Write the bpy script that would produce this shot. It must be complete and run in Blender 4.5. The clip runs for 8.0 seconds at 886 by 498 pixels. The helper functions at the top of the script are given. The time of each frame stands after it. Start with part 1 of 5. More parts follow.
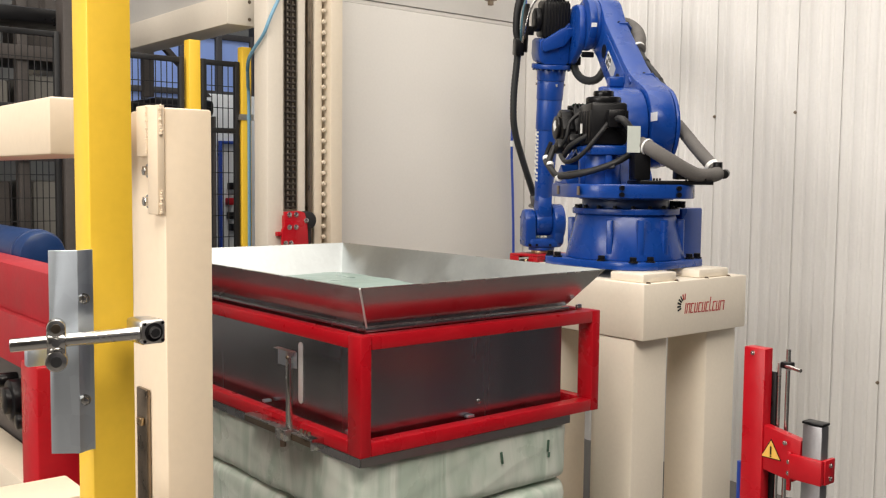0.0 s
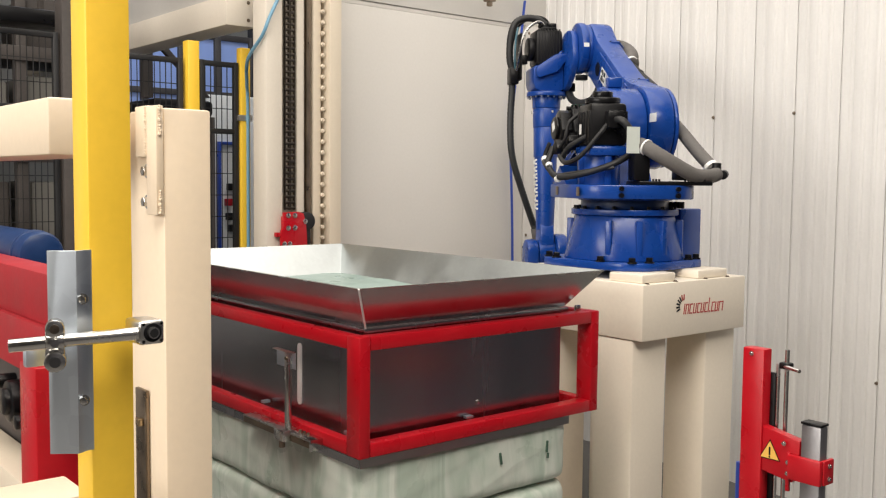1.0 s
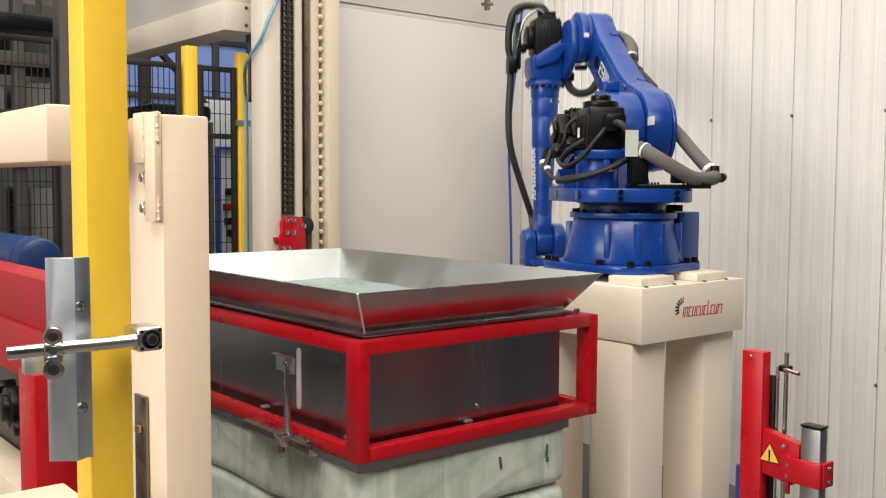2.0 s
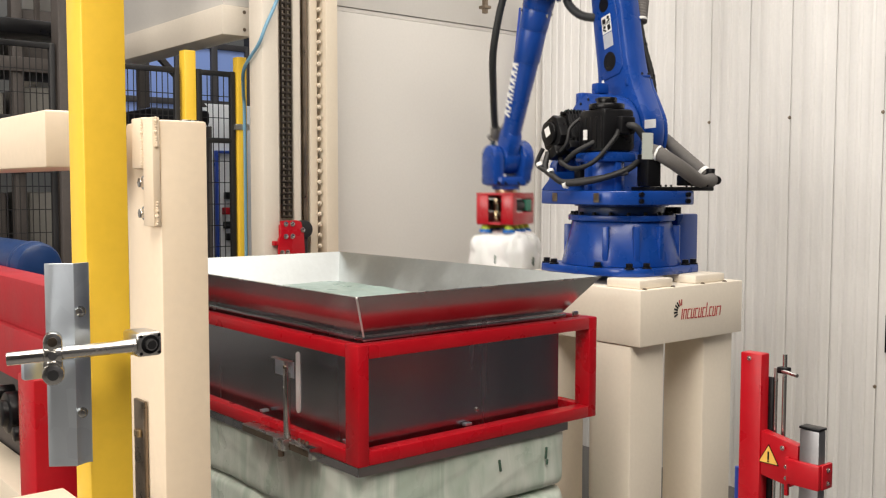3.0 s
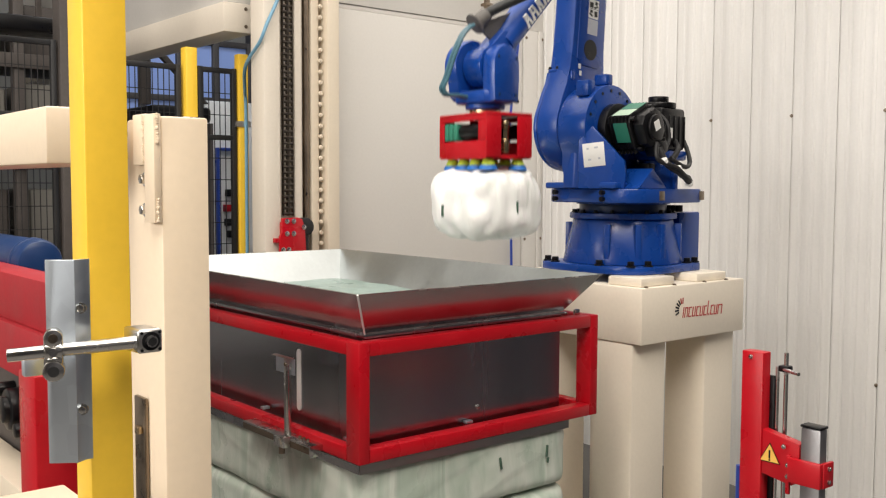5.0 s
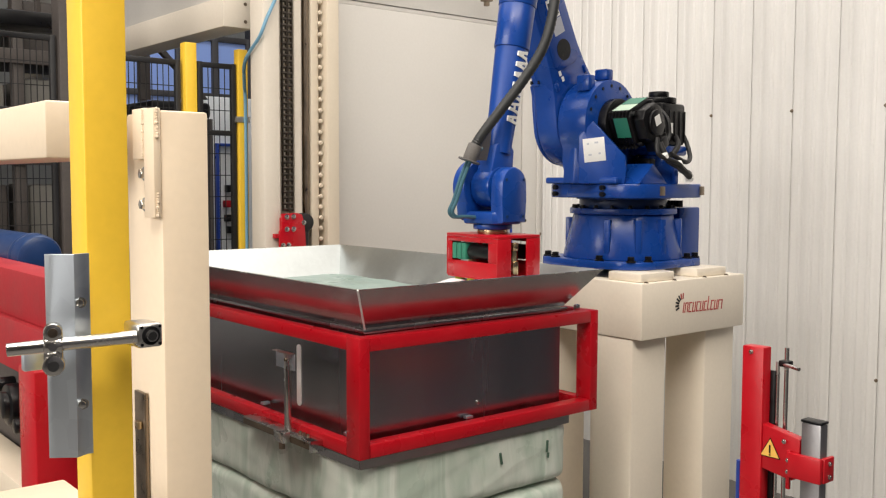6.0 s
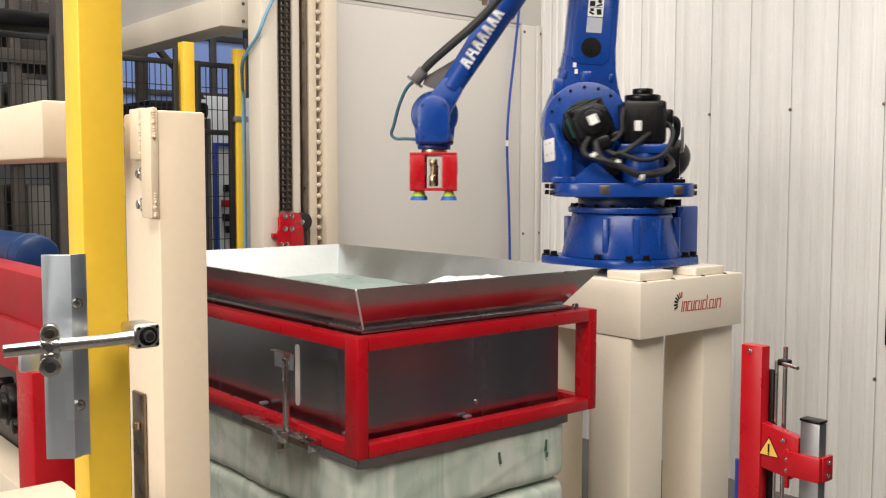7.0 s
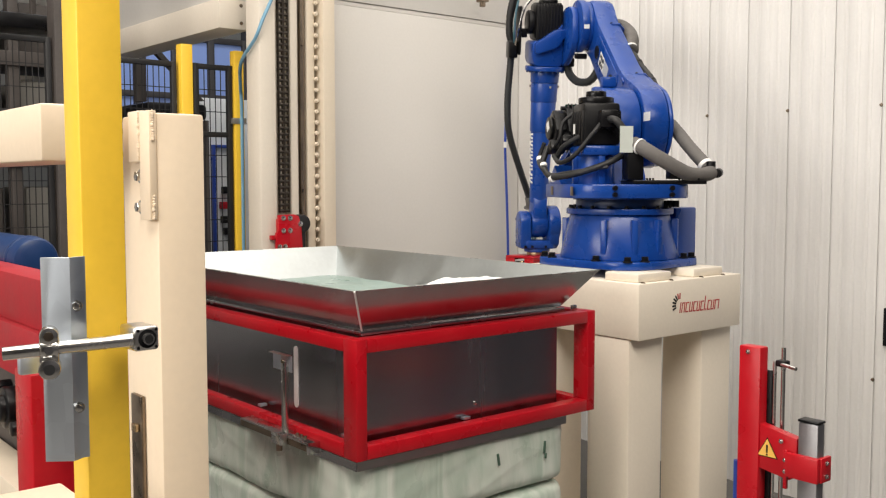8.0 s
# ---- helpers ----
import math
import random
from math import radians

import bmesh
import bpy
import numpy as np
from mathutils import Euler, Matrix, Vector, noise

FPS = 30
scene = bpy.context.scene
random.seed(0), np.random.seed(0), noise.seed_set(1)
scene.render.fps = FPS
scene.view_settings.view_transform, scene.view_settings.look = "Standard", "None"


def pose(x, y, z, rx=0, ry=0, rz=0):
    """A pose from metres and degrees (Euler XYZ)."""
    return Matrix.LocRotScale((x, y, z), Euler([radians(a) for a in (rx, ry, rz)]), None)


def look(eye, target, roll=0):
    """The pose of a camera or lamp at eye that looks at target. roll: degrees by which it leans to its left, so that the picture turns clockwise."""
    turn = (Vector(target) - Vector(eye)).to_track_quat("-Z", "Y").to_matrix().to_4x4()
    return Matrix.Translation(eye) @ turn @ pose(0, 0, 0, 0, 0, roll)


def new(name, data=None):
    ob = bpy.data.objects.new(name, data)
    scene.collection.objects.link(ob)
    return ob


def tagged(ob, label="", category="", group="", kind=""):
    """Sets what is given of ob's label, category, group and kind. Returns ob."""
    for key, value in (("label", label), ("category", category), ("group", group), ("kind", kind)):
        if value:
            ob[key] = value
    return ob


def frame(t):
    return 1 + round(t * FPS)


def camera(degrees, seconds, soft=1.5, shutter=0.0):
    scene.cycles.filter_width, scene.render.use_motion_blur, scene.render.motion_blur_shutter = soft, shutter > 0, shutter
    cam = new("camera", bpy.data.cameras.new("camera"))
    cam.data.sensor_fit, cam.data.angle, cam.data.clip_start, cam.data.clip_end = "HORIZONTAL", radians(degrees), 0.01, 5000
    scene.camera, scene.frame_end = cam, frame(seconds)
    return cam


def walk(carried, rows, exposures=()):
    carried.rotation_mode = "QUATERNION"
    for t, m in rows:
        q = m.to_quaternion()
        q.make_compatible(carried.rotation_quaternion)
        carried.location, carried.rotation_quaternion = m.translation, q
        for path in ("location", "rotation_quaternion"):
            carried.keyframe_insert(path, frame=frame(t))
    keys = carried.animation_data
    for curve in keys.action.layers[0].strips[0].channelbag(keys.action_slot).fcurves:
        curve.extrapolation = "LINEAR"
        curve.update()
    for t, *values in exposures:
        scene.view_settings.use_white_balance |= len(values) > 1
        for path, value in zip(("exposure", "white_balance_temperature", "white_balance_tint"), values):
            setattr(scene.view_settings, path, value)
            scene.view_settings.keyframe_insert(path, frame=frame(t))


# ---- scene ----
cam = camera(49.6, 8.0, soft=1.2, shutter=0.8)
PATH = [
    (0, (-1.691, -2.458, 1.644), (-0.425, -0.917, 1.502), 0.6),
    (0.5, (-1.692, -2.459, 1.644), (-0.425, -0.918, 1.503), 0.6),
    (1, (-1.691, -2.458, 1.643), (-0.423, -0.918, 1.503), 0.6),
    (1.5, (-1.69, -2.457, 1.644), (-0.421, -0.917, 1.507), 0.5),
    (3, (-1.692, -2.464, 1.648), (-0.42, -0.925, 1.521), 0.1),
    (3.5, (-1.693, -2.463, 1.648), (-0.423, -0.923, 1.522), 0.2),
    (4, (-1.694, -2.462, 1.648), (-0.424, -0.922, 1.523), 0.2),
    (4.5, (-1.692, -2.462, 1.648), (-0.422, -0.922, 1.521), 0.2),
    (6, (-1.689, -2.457, 1.644), (-0.419, -0.918, 1.504), 0.2),
    (6.5, (-1.688, -2.458, 1.645), (-0.417, -0.92, 1.504), 0.1),
    (7, (-1.686, -2.455, 1.645), (-0.414, -0.918, 1.503), 0.1),
    (7.5, (-1.686, -2.455, 1.646), (-0.412, -0.919, 1.505), 0.0),
    (8, (-1.688, -2.457, 1.646), (-0.413, -0.922, 1.507), 0.0),
]
walk(cam, [(t, look(eye, target, roll)) for t, eye, target, roll in PATH])

# ---- light ----
world = bpy.data.worlds.new("world")
scene.world = world
world.use_nodes = True
world.node_tree.nodes["Background"].inputs[0].default_value = (0.75, 0.85, 1.0, 1)
world.node_tree.nodes["Background"].inputs[1].default_value = 0.6


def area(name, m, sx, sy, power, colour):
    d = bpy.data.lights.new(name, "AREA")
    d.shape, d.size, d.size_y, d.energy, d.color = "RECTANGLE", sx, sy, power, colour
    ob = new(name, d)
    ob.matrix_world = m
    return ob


# unseen area lamps: overhead light, light from the west, a cool fill behind
area("roof_light", look((-1.6, -3.2, 5.4), (-1.4, -3.0, 0)), 6.0, 1.6, 425, (1.0, 0.92, 0.82))
area("roof_light", look((0.2, 1.0, 5.45), (0.2, 1.01, 0)), 6.0, 6.0, 300, (1.0, 0.93, 0.85))
area("gate_light", look((-6.9, 0.2, 2.6), (0, 0.4, 1.4)), 5.0, 3.6, 500, (1.0, 0.94, 0.88))
# fill lamp added to brighten the back hall beyond the fence
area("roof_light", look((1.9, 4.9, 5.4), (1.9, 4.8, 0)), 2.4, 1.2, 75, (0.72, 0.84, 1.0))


# ---- materials ----
def mat(name, colour, rough=0.5, metal=0.0, var=0.12, scale=3.0, fine=60.0, bump=0.05, spec=0.5, dirt=0.0, rvar=0.12, coat=0.0):
    """Paint, plastic or metal with two scales of tone, gloss and relief."""
    m = bpy.data.materials.new(name)
    m.use_nodes = True
    n, l = m.node_tree.nodes, m.node_tree.links
    b = n["Principled BSDF"]
    co = n.new("ShaderNodeTexCoord")
    big, small = n.new("ShaderNodeTexNoise"), n.new("ShaderNodeTexNoise")
    for node, s in ((big, scale), (small, fine)):
        node.inputs["Scale"].default_value = s
        node.inputs["Detail"].default_value = 5
        l.new(co.outputs["Object"], node.inputs["Vector"])
    mix = n.new("ShaderNodeMix")
    mix.data_type = "FLOAT"
    mix.inputs[0].default_value = 0.35
    l.new(big.outputs["Fac"], mix.inputs[2])
    l.new(small.outputs["Fac"], mix.inputs[3])
    ramp = n.new("ShaderNodeValToRGB")
    dark = [c * (1 - var - dirt) for c in colour]
    light = [min(1, c * (1 + var)) for c in colour]
    ramp.color_ramp.elements[0].position, ramp.color_ramp.elements[1].position = 0.32, 0.68
    ramp.color_ramp.elements[0].color = (*dark, 1)
    ramp.color_ramp.elements[1].color = (*light, 1)
    l.new(mix.outputs[0], ramp.inputs[0])
    l.new(ramp.outputs[0], b.inputs["Base Color"])
    mr = n.new("ShaderNodeMapRange")
    mr.inputs[1].default_value, mr.inputs[2].default_value = 0.3, 0.7
    mr.inputs[3].default_value, mr.inputs[4].default_value = max(0.03, rough - rvar), min(1, rough + rvar)
    l.new(big.outputs["Fac"], mr.inputs[0])
    l.new(mr.outputs[0], b.inputs["Roughness"])
    b.inputs["Metallic"].default_value = metal
    b.inputs["Specular IOR Level"].default_value = spec
    b.inputs["Coat Weight"].default_value = coat
    if bump:
        bp = n.new("ShaderNodeBump")
        bp.inputs["Strength"].default_value, bp.inputs["Distance"].default_value = bump, 0.004
        l.new(small.outputs["Fac"], bp.inputs["Height"])
        l.new(bp.outputs[0], b.inputs["Normal"])
    return m


def sheet_metal(name, colour, rough, spangle=18.0, bump=0.04, rolled=0.0, dust=0.0):
    """Zinc-coated steel: crystals under a haze. rolled: upright streaks of the mill; dust: dull powdery patches."""
    m = bpy.data.materials.new(name)
    m.use_nodes = True
    n, l = m.node_tree.nodes, m.node_tree.links
    b = n["Principled BSDF"]
    co = n.new("ShaderNodeTexCoord")
    vor = n.new("ShaderNodeTexVoronoi")
    vor.inputs["Scale"].default_value = spangle
    noi = n.new("ShaderNodeTexNoise")
    noi.inputs["Scale"].default_value, noi.inputs["Detail"].default_value = 2.5, 6
    mp = n.new("ShaderNodeMapping")
    mp.inputs["Scale"].default_value = (2.2, 2.2, 0.12) if rolled else (1, 1, 1)
    l.new(co.outputs["Object"], mp.inputs[0])
    l.new(co.outputs["Object"], vor.inputs["Vector"])
    l.new(mp.outputs[0], noi.inputs["Vector"])
    mix = n.new("ShaderNodeMix")
    mix.data_type = "FLOAT"
    mix.inputs[0].default_value = 0.85 if rough > 0.3 else 1.0
    l.new(vor.outputs["Color"], mix.inputs[2])
    l.new(noi.outputs["Fac"], mix.inputs[3])
    ramp = n.new("ShaderNodeValToRGB")
    ramp.color_ramp.elements[0].position, ramp.color_ramp.elements[1].position = 0.3, 0.7
    ramp.color_ramp.elements[0].color = (*[c * (0.86 if rolled else 0.90) for c in colour], 1)
    ramp.color_ramp.elements[1].color = (*[min(1, c * (1.12 if rolled else 1.05)) for c in colour], 1)
    l.new(mix.outputs[0], ramp.inputs[0])
    l.new(ramp.outputs[0], b.inputs["Base Color"])
    mr = n.new("ShaderNodeMapRange")
    mr.inputs[3].default_value, mr.inputs[4].default_value = rough - 0.06, rough + 0.08
    l.new(mix.outputs[0], mr.inputs[0])
    l.new(mr.outputs[0], b.inputs["Roughness"])
    b.inputs["Metallic"].default_value = 1.0
    if rolled:
        tan = n.new("ShaderNodeTangent")
        tan.direction_type, tan.axis = "RADIAL", "Z"
        l.new(tan.outputs[0], b.inputs["Tangent"])
        b.inputs["Anisotropic"].default_value = rolled
    if dust:
        cloud = n.new("ShaderNodeTexNoise")
        cloud.inputs["Scale"].default_value, cloud.inputs["Detail"].default_value = 5.0, 8
        l.new(co.outputs["Object"], cloud.inputs["Vector"])
        veil = n.new("ShaderNodeMapRange")
        veil.inputs[1].default_value, veil.inputs[2].default_value = 0.45, 0.75
        veil.inputs[3].default_value, veil.inputs[4].default_value = 1.0, 1.0 - dust
        l.new(cloud.outputs["Fac"], veil.inputs[0])
        l.new(veil.outputs[0], b.inputs["Metallic"])
    bp = n.new("ShaderNodeBump")
    bp.inputs["Strength"].default_value, bp.inputs["Distance"].default_value = bump, 0.004
    l.new(noi.outputs["Fac"], bp.inputs["Height"])
    if bump > 0.01:
        l.new(bp.outputs[0], b.inputs["Normal"])
    return m


def glow(name, colour, strength):
    m = bpy.data.materials.new(name)
    m.use_nodes = True
    b = m.node_tree.nodes["Principled BSDF"]
    b.inputs["Base Color"].default_value = (*colour, 1)
    b.inputs["Emission Color"].default_value = (*colour, 1)
    b.inputs["Emission Strength"].default_value = strength
    return m


def film(name, colour, tint):
    """Cloudy plastic film with creases and greenish bands."""
    m = mat(name, colour, 0.32, 0, 0.06, 5, 40, 0.25, 0.5)
    n, l = m.node_tree.nodes, m.node_tree.links
    b = n["Principled BSDF"]
    co = n.new("ShaderNodeTexCoord")
    mp = n.new("ShaderNodeMapping")
    mp.inputs["Scale"].default_value = (6, 6, 1.6)
    l.new(co.outputs["Object"], mp.inputs[0])
    fold = n.new("ShaderNodeTexNoise")
    fold.inputs["Scale"].default_value, fold.inputs["Detail"].default_value, fold.inputs["Distortion"].default_value = 1.6, 7, 1.2
    l.new(mp.outputs[0], fold.inputs["Vector"])
    ramp = n.new("ShaderNodeValToRGB")
    ramp.color_ramp.elements[0].position, ramp.color_ramp.elements[1].position = 0.36, 0.62
    ramp.color_ramp.elements[0].color, ramp.color_ramp.elements[1].color = (*tint, 1), (*colour, 1)
    l.new(fold.outputs["Fac"], ramp.inputs[0])
    l.new(ramp.outputs[0], b.inputs["Base Color"])
    bp = n.new("ShaderNodeBump")
    bp.inputs["Strength"].default_value, bp.inputs["Distance"].default_value = 0.5, 0.012
    l.new(fold.outputs["Fac"], bp.inputs["Height"])
    l.new(bp.outputs[0], b.inputs["Normal"])
    b.inputs["Subsurface Weight"].default_value = 0.15
    b.inputs["Subsurface Radius"].default_value = (0.03, 0.035, 0.03)
    return m


BEIGE = mat("beige_paint", (0.72, 0.63, 0.50), 0.42, var=0.03, scale=2, dirt=0.02)
# cream paint with the warm light near the gantry put into its tint
WARM_CREAM = mat("warm_lit_cream_paint", (0.79, 0.665, 0.51), 0.42, var=0.035, scale=2, dirt=0.02)
IVORY = mat("ivory_paint", (0.88, 0.80, 0.675), 0.40, var=0.03, scale=2, dirt=0.03)
CREAM = mat("cream_sheet", (0.72, 0.655, 0.56), 0.5, var=0.03, scale=1.2, dirt=0.03)
GREYP = mat("grey_panel", (0.66, 0.64, 0.605), 0.5, var=0.025, scale=1.0, dirt=0.03, bump=0.03)
WALLP = mat("coated_cladding", (0.78, 0.77, 0.75), 0.42, var=0.03, scale=1.5, dirt=0.03, bump=0.03)
def shade_banded(m, amount):
    """Soft upright bands of shading and reflection put into a painted sheet's colour."""
    n, l = m.node_tree.nodes, m.node_tree.links
    b = n["Principled BSDF"]
    src = b.inputs["Base Color"].links[0].from_socket
    co = n.new("ShaderNodeTexCoord")
    mp = n.new("ShaderNodeMapping")
    mp.inputs["Scale"].default_value = (6, 9, 0.10)
    noi = n.new("ShaderNodeTexNoise")
    noi.inputs["Scale"].default_value, noi.inputs["Detail"].default_value = 1.6, 4
    l.new(co.outputs["Object"], mp.inputs[0])
    l.new(mp.outputs[0], noi.inputs["Vector"])
    mr = n.new("ShaderNodeMapRange")
    mr.inputs[1].default_value, mr.inputs[2].default_value = 0.35, 0.68
    mr.inputs[3].default_value, mr.inputs[4].default_value = 1 - amount, 1.0
    l.new(noi.outputs["Fac"], mr.inputs[0])
    mul = n.new("ShaderNodeVectorMath")
    mul.operation = "SCALE"
    l.new(src, mul.inputs[0])
    l.new(mr.outputs[0], mul.inputs["Scale"])
    l.new(mul.outputs[0], b.inputs["Base Color"])


shade_banded(WALLP, 0.13)
YELLOW = mat("yellow_paint", (0.94, 0.60, 0.05), 0.42, var=0.05, scale=3, dirt=0.02)
RED = mat("red_paint", (0.46, 0.004, 0.012), 0.33, var=0.06, scale=6, dirt=0.05)
REDD = mat("dusty_red_paint", (0.42, 0.018, 0.028), 0.55, var=0.10, scale=5, dirt=0.08)
BLUE = mat("blue_robot_paint", (0.005, 0.051, 0.285), 0.30, var=0.08, scale=5, dirt=0.05)
BLUED = mat("dark_blue_paint", (0.006, 0.03, 0.11), 0.35, var=0.1, scale=6)
BLACK = mat("black_cast_metal", (0.005, 0.005, 0.006), 0.36, var=0.2, scale=8, bump=0.12, spec=0.28)
RUBBER = mat("black_rubber", (0.010, 0.010, 0.011), 0.55, var=0.2, scale=12, bump=0.15)
SLEEVE = mat("grey_woven_sleeve", (0.13, 0.122, 0.115), 0.75, var=0.2, scale=14, fine=220, bump=0.4)
HOSE = mat("dark_corrugated_hose", (0.022, 0.024, 0.025), 0.5, var=0.15, scale=10, bump=0.1)
GALV = sheet_metal("galvanised_steel", (0.74, 0.80, 0.88), 0.40)
LIPM = sheet_metal("dull_zinc_edge", (0.42, 0.41, 0.40), 0.32, 30, 0.003)
GALVR = sheet_metal("streaked_zinc", (0.76, 0.83, 0.92), 0.36, 26, 0.02, rolled=0.45)
# darker than bare zinc: the dark surroundings it mirrors are in the colour
SHEET = sheet_metal("darkened_zinc_sheet", (0.37, 0.375, 0.40), 0.25, 40, 0.003, rolled=0.8)
TRAYM = sheet_metal("tray_sheet", (0.56, 0.57, 0.58), 0.22, 60, 0.002)
TRAYD = sheet_metal("powdery_tray_sheet", (0.60, 0.635, 0.635), 0.40, 60, 0.002, dust=0.28)
ALU = mat("dull_aluminium", (0.34, 0.34, 0.35), 0.42, 0.9, 0.08, 8, 120, 0.03)
STEEL = mat("bright_steel", (0.62, 0.61, 0.59), 0.24, 1.0, 0.08, 8, 120, 0.03)
DSTEEL = mat("dark_oiled_steel", (0.26, 0.21, 0.16), 0.38, 1.0, 0.2, 20, 150, 0.1)
CHAINM = mat("oiled_chain_steel", (0.11, 0.095, 0.08), 0.36, 1.0, 0.25, 20, 150, 0.1)
BRASS = mat("brass_fitting", (0.55, 0.42, 0.26), 0.3, 1.0, 0.1, 10)
WHITE = mat("white_label", (0.8, 0.8, 0.78), 0.5, var=0.04)
PALEG = mat("pale_green_label", (0.50, 0.66, 0.52), 0.45, var=0.05)
PAPER = mat("grey_paper_tag", (0.52, 0.56, 0.52), 0.6, var=0.05)
SLOT_WHITE = mat("slot_bright_white", (0.93, 0.93, 0.92), 0.4, var=0.02)
GREEN = mat("green_plastic", (0.03, 0.20, 0.13), 0.4, var=0.1)
LIME = mat("lime_rubber", (0.45, 0.60, 0.04), 0.5, var=0.1)
CUPB = mat("blue_rubber", (0.01, 0.13, 0.45), 0.5, var=0.1)
CABLEB = mat("blue_hose", (0.02, 0.06, 0.35), 0.35, var=0.08)
HOSET = mat("teal_hose", (0.05, 0.13, 0.17), 0.35, var=0.08)
SILVER = mat("silver_label", (0.5, 0.52, 0.58), 0.4)
HOSEC = mat("pale_blue_hose", (0.16, 0.34, 0.48), 0.35, var=0.08)
SIGN = mat("sign_yellow", (0.85, 0.50, 0.10), 0.45, var=0.05)
INKR = mat("dark_red_ink", (0.42, 0.05, 0.045), 0.6, var=0.1)
MESH = mat("black_fence_wire", (0.012, 0.012, 0.013), 0.45, var=0.15)
# floor and dark walls, out of view, toned so the front sheet mirrors darkness
CONC = mat("concrete_floor", (0.11, 0.105, 0.10), 0.6, var=0.15, scale=1.2, dirt=0.1, bump=0.2)
HALLD = mat("dark_hall_wall", (0.045, 0.045, 0.055), 0.6, var=0.1, scale=0.8)
HALL = mat("hall_wall", (0.20, 0.19, 0.17), 0.6, var=0.05, scale=0.8, dirt=0.06)
DARK = mat("dark_store_steel", (0.07, 0.06, 0.055), 0.6, var=0.2, scale=4)
BROWN = mat("brown_card", (0.35, 0.24, 0.14), 0.7, var=0.12, scale=4)
WOOD = mat("pallet_wood", (0.36, 0.26, 0.16), 0.75, var=0.2, scale=8, bump=0.3)
FILM = film("sack_film", (0.64, 0.69, 0.62), (0.45, 0.54, 0.46))
TEAL_FILM = film("teal_sack_film", (0.30, 0.40, 0.37), (0.24, 0.34, 0.31))
FILMW = film("white_sack_film", (0.92, 0.92, 0.91), (0.84, 0.86, 0.84))
PRINT = mat("dark_green_print", (0.05, 0.10, 0.07), 0.5, var=0.1)
DAYBLUE = glow("blue_daylight", (0.28, 0.38, 0.70), 0.13)


# ---- builders ----
def box(bm, x0, x1, y0, y1, z0, z1, bevel=0.0, seg=2, m=None):
    mt = Matrix.Translation(((x0 + x1) / 2, (y0 + y1) / 2, (z0 + z1) / 2)) @ Matrix.Diagonal((x1 - x0, y1 - y0, z1 - z0, 1))
    vs = bmesh.ops.create_cube(bm, size=1, matrix=mt)["verts"]
    if bevel:
        es = list({e for v in vs for e in v.link_edges})
        r = bmesh.ops.bevel(bm, geom=es, offset=bevel, segments=seg, affect="EDGES", profile=0.5)
        vs = list({v for f in r["faces"] for v in f.verts} | {v for v in vs if v.is_valid})
    if m is not None:
        bmesh.ops.transform(bm, matrix=m, verts=vs)
    return vs


def rod(bm, p, q, r, n=20, r2=None, caps=True, bevel=0.0):
    p, q = Vector(p), Vector(q)
    d = q - p
    m = Matrix.Translation((p + q) / 2) @ d.to_track_quat("Z", "Y").to_matrix().to_4x4()
    vs = bmesh.ops.create_cone(bm, cap_ends=caps, segments=n, radius1=r, radius2=r if r2 is None else r2, depth=d.length, matrix=m)["verts"]
    if bevel:
        es = [e for e in {e for v in vs for e in v.link_edges} if any(len(f.verts) > 4 for f in e.link_faces)]
        bmesh.ops.bevel(bm, geom=es, offset=bevel, segments=2, affect="EDGES", profile=0.5)
    return vs


def curve_points(pts, steps=8):
    pts = [Vector(p) for p in pts]
    out = []
    for i in range(len(pts) - 1):
        a, b, c, d = pts[max(i - 1, 0)], pts[i], pts[i + 1], pts[min(i + 2, len(pts) - 1)]
        for k in range(steps):
            t = k / steps
            out.append(0.5 * (2 * b + (c - a) * t + (2 * a - 5 * b + 4 * c - d) * t * t + (3 * b - a - 3 * c + d) * t ** 3))
    return out + [pts[-1]]


def pipe(bm, pts, r, n=10, steps=8, ribs=0.0):
    """A round hose through the points; ribs: the height of its rings."""
    ps = curve_points(pts, steps)
    rings = []
    side = None
    for i, p in enumerate(ps):
        d = (ps[min(i + 1, len(ps) - 1)] - ps[max(i - 1, 0)]).normalized()
        side = d.orthogonal().normalized() if side is None else (side - d * side.dot(d)).normalized()
        up = d.cross(side)
        rr = r + (ribs if i % 2 else 0)
        rings.append([bm.verts.new(p + rr * (math.cos(a) * side + math.sin(a) * up)) for a in (2 * math.pi * k / n for k in range(n))])
    for a, b in zip(rings, rings[1:]):
        for k in range(n):
            bm.faces.new((a[k], a[(k + 1) % n], b[(k + 1) % n], b[k]))
    bm.faces.new(rings[0][::-1])
    bm.faces.new(rings[-1])


def prism(bm, outline, lo, hi, axis="y", bevel=0.0, m=None):
    """The outline, drawn in the two other axes, from lo to hi along axis."""
    def at(p, d):
        return {"x": (d, p[0], p[1]), "y": (p[0], d, p[1]), "z": (p[0], p[1], d)}[axis]
    a = [bm.verts.new(at(p, lo)) for p in outline]
    b = [bm.verts.new(at(p, hi)) for p in outline]
    k = len(a)
    fs = [bm.faces.new(a), bm.faces.new(b[::-1])] + [bm.faces.new((a[i], b[i], b[(i + 1) % k], a[(i + 1) % k])) for i in range(k)]
    bmesh.ops.recalc_face_normals(bm, faces=fs)
    vs = a + b
    if bevel:
        es = list({e for f in fs[:2] for e in f.edges})
        r = bmesh.ops.bevel(bm, geom=es, offset=bevel, segments=2, affect="EDGES", profile=0.5)
        vs = list({v for f in r["faces"] for v in f.verts} | {v for v in vs if v.is_valid})
    if m is not None:
        bmesh.ops.transform(bm, matrix=m, verts=vs)


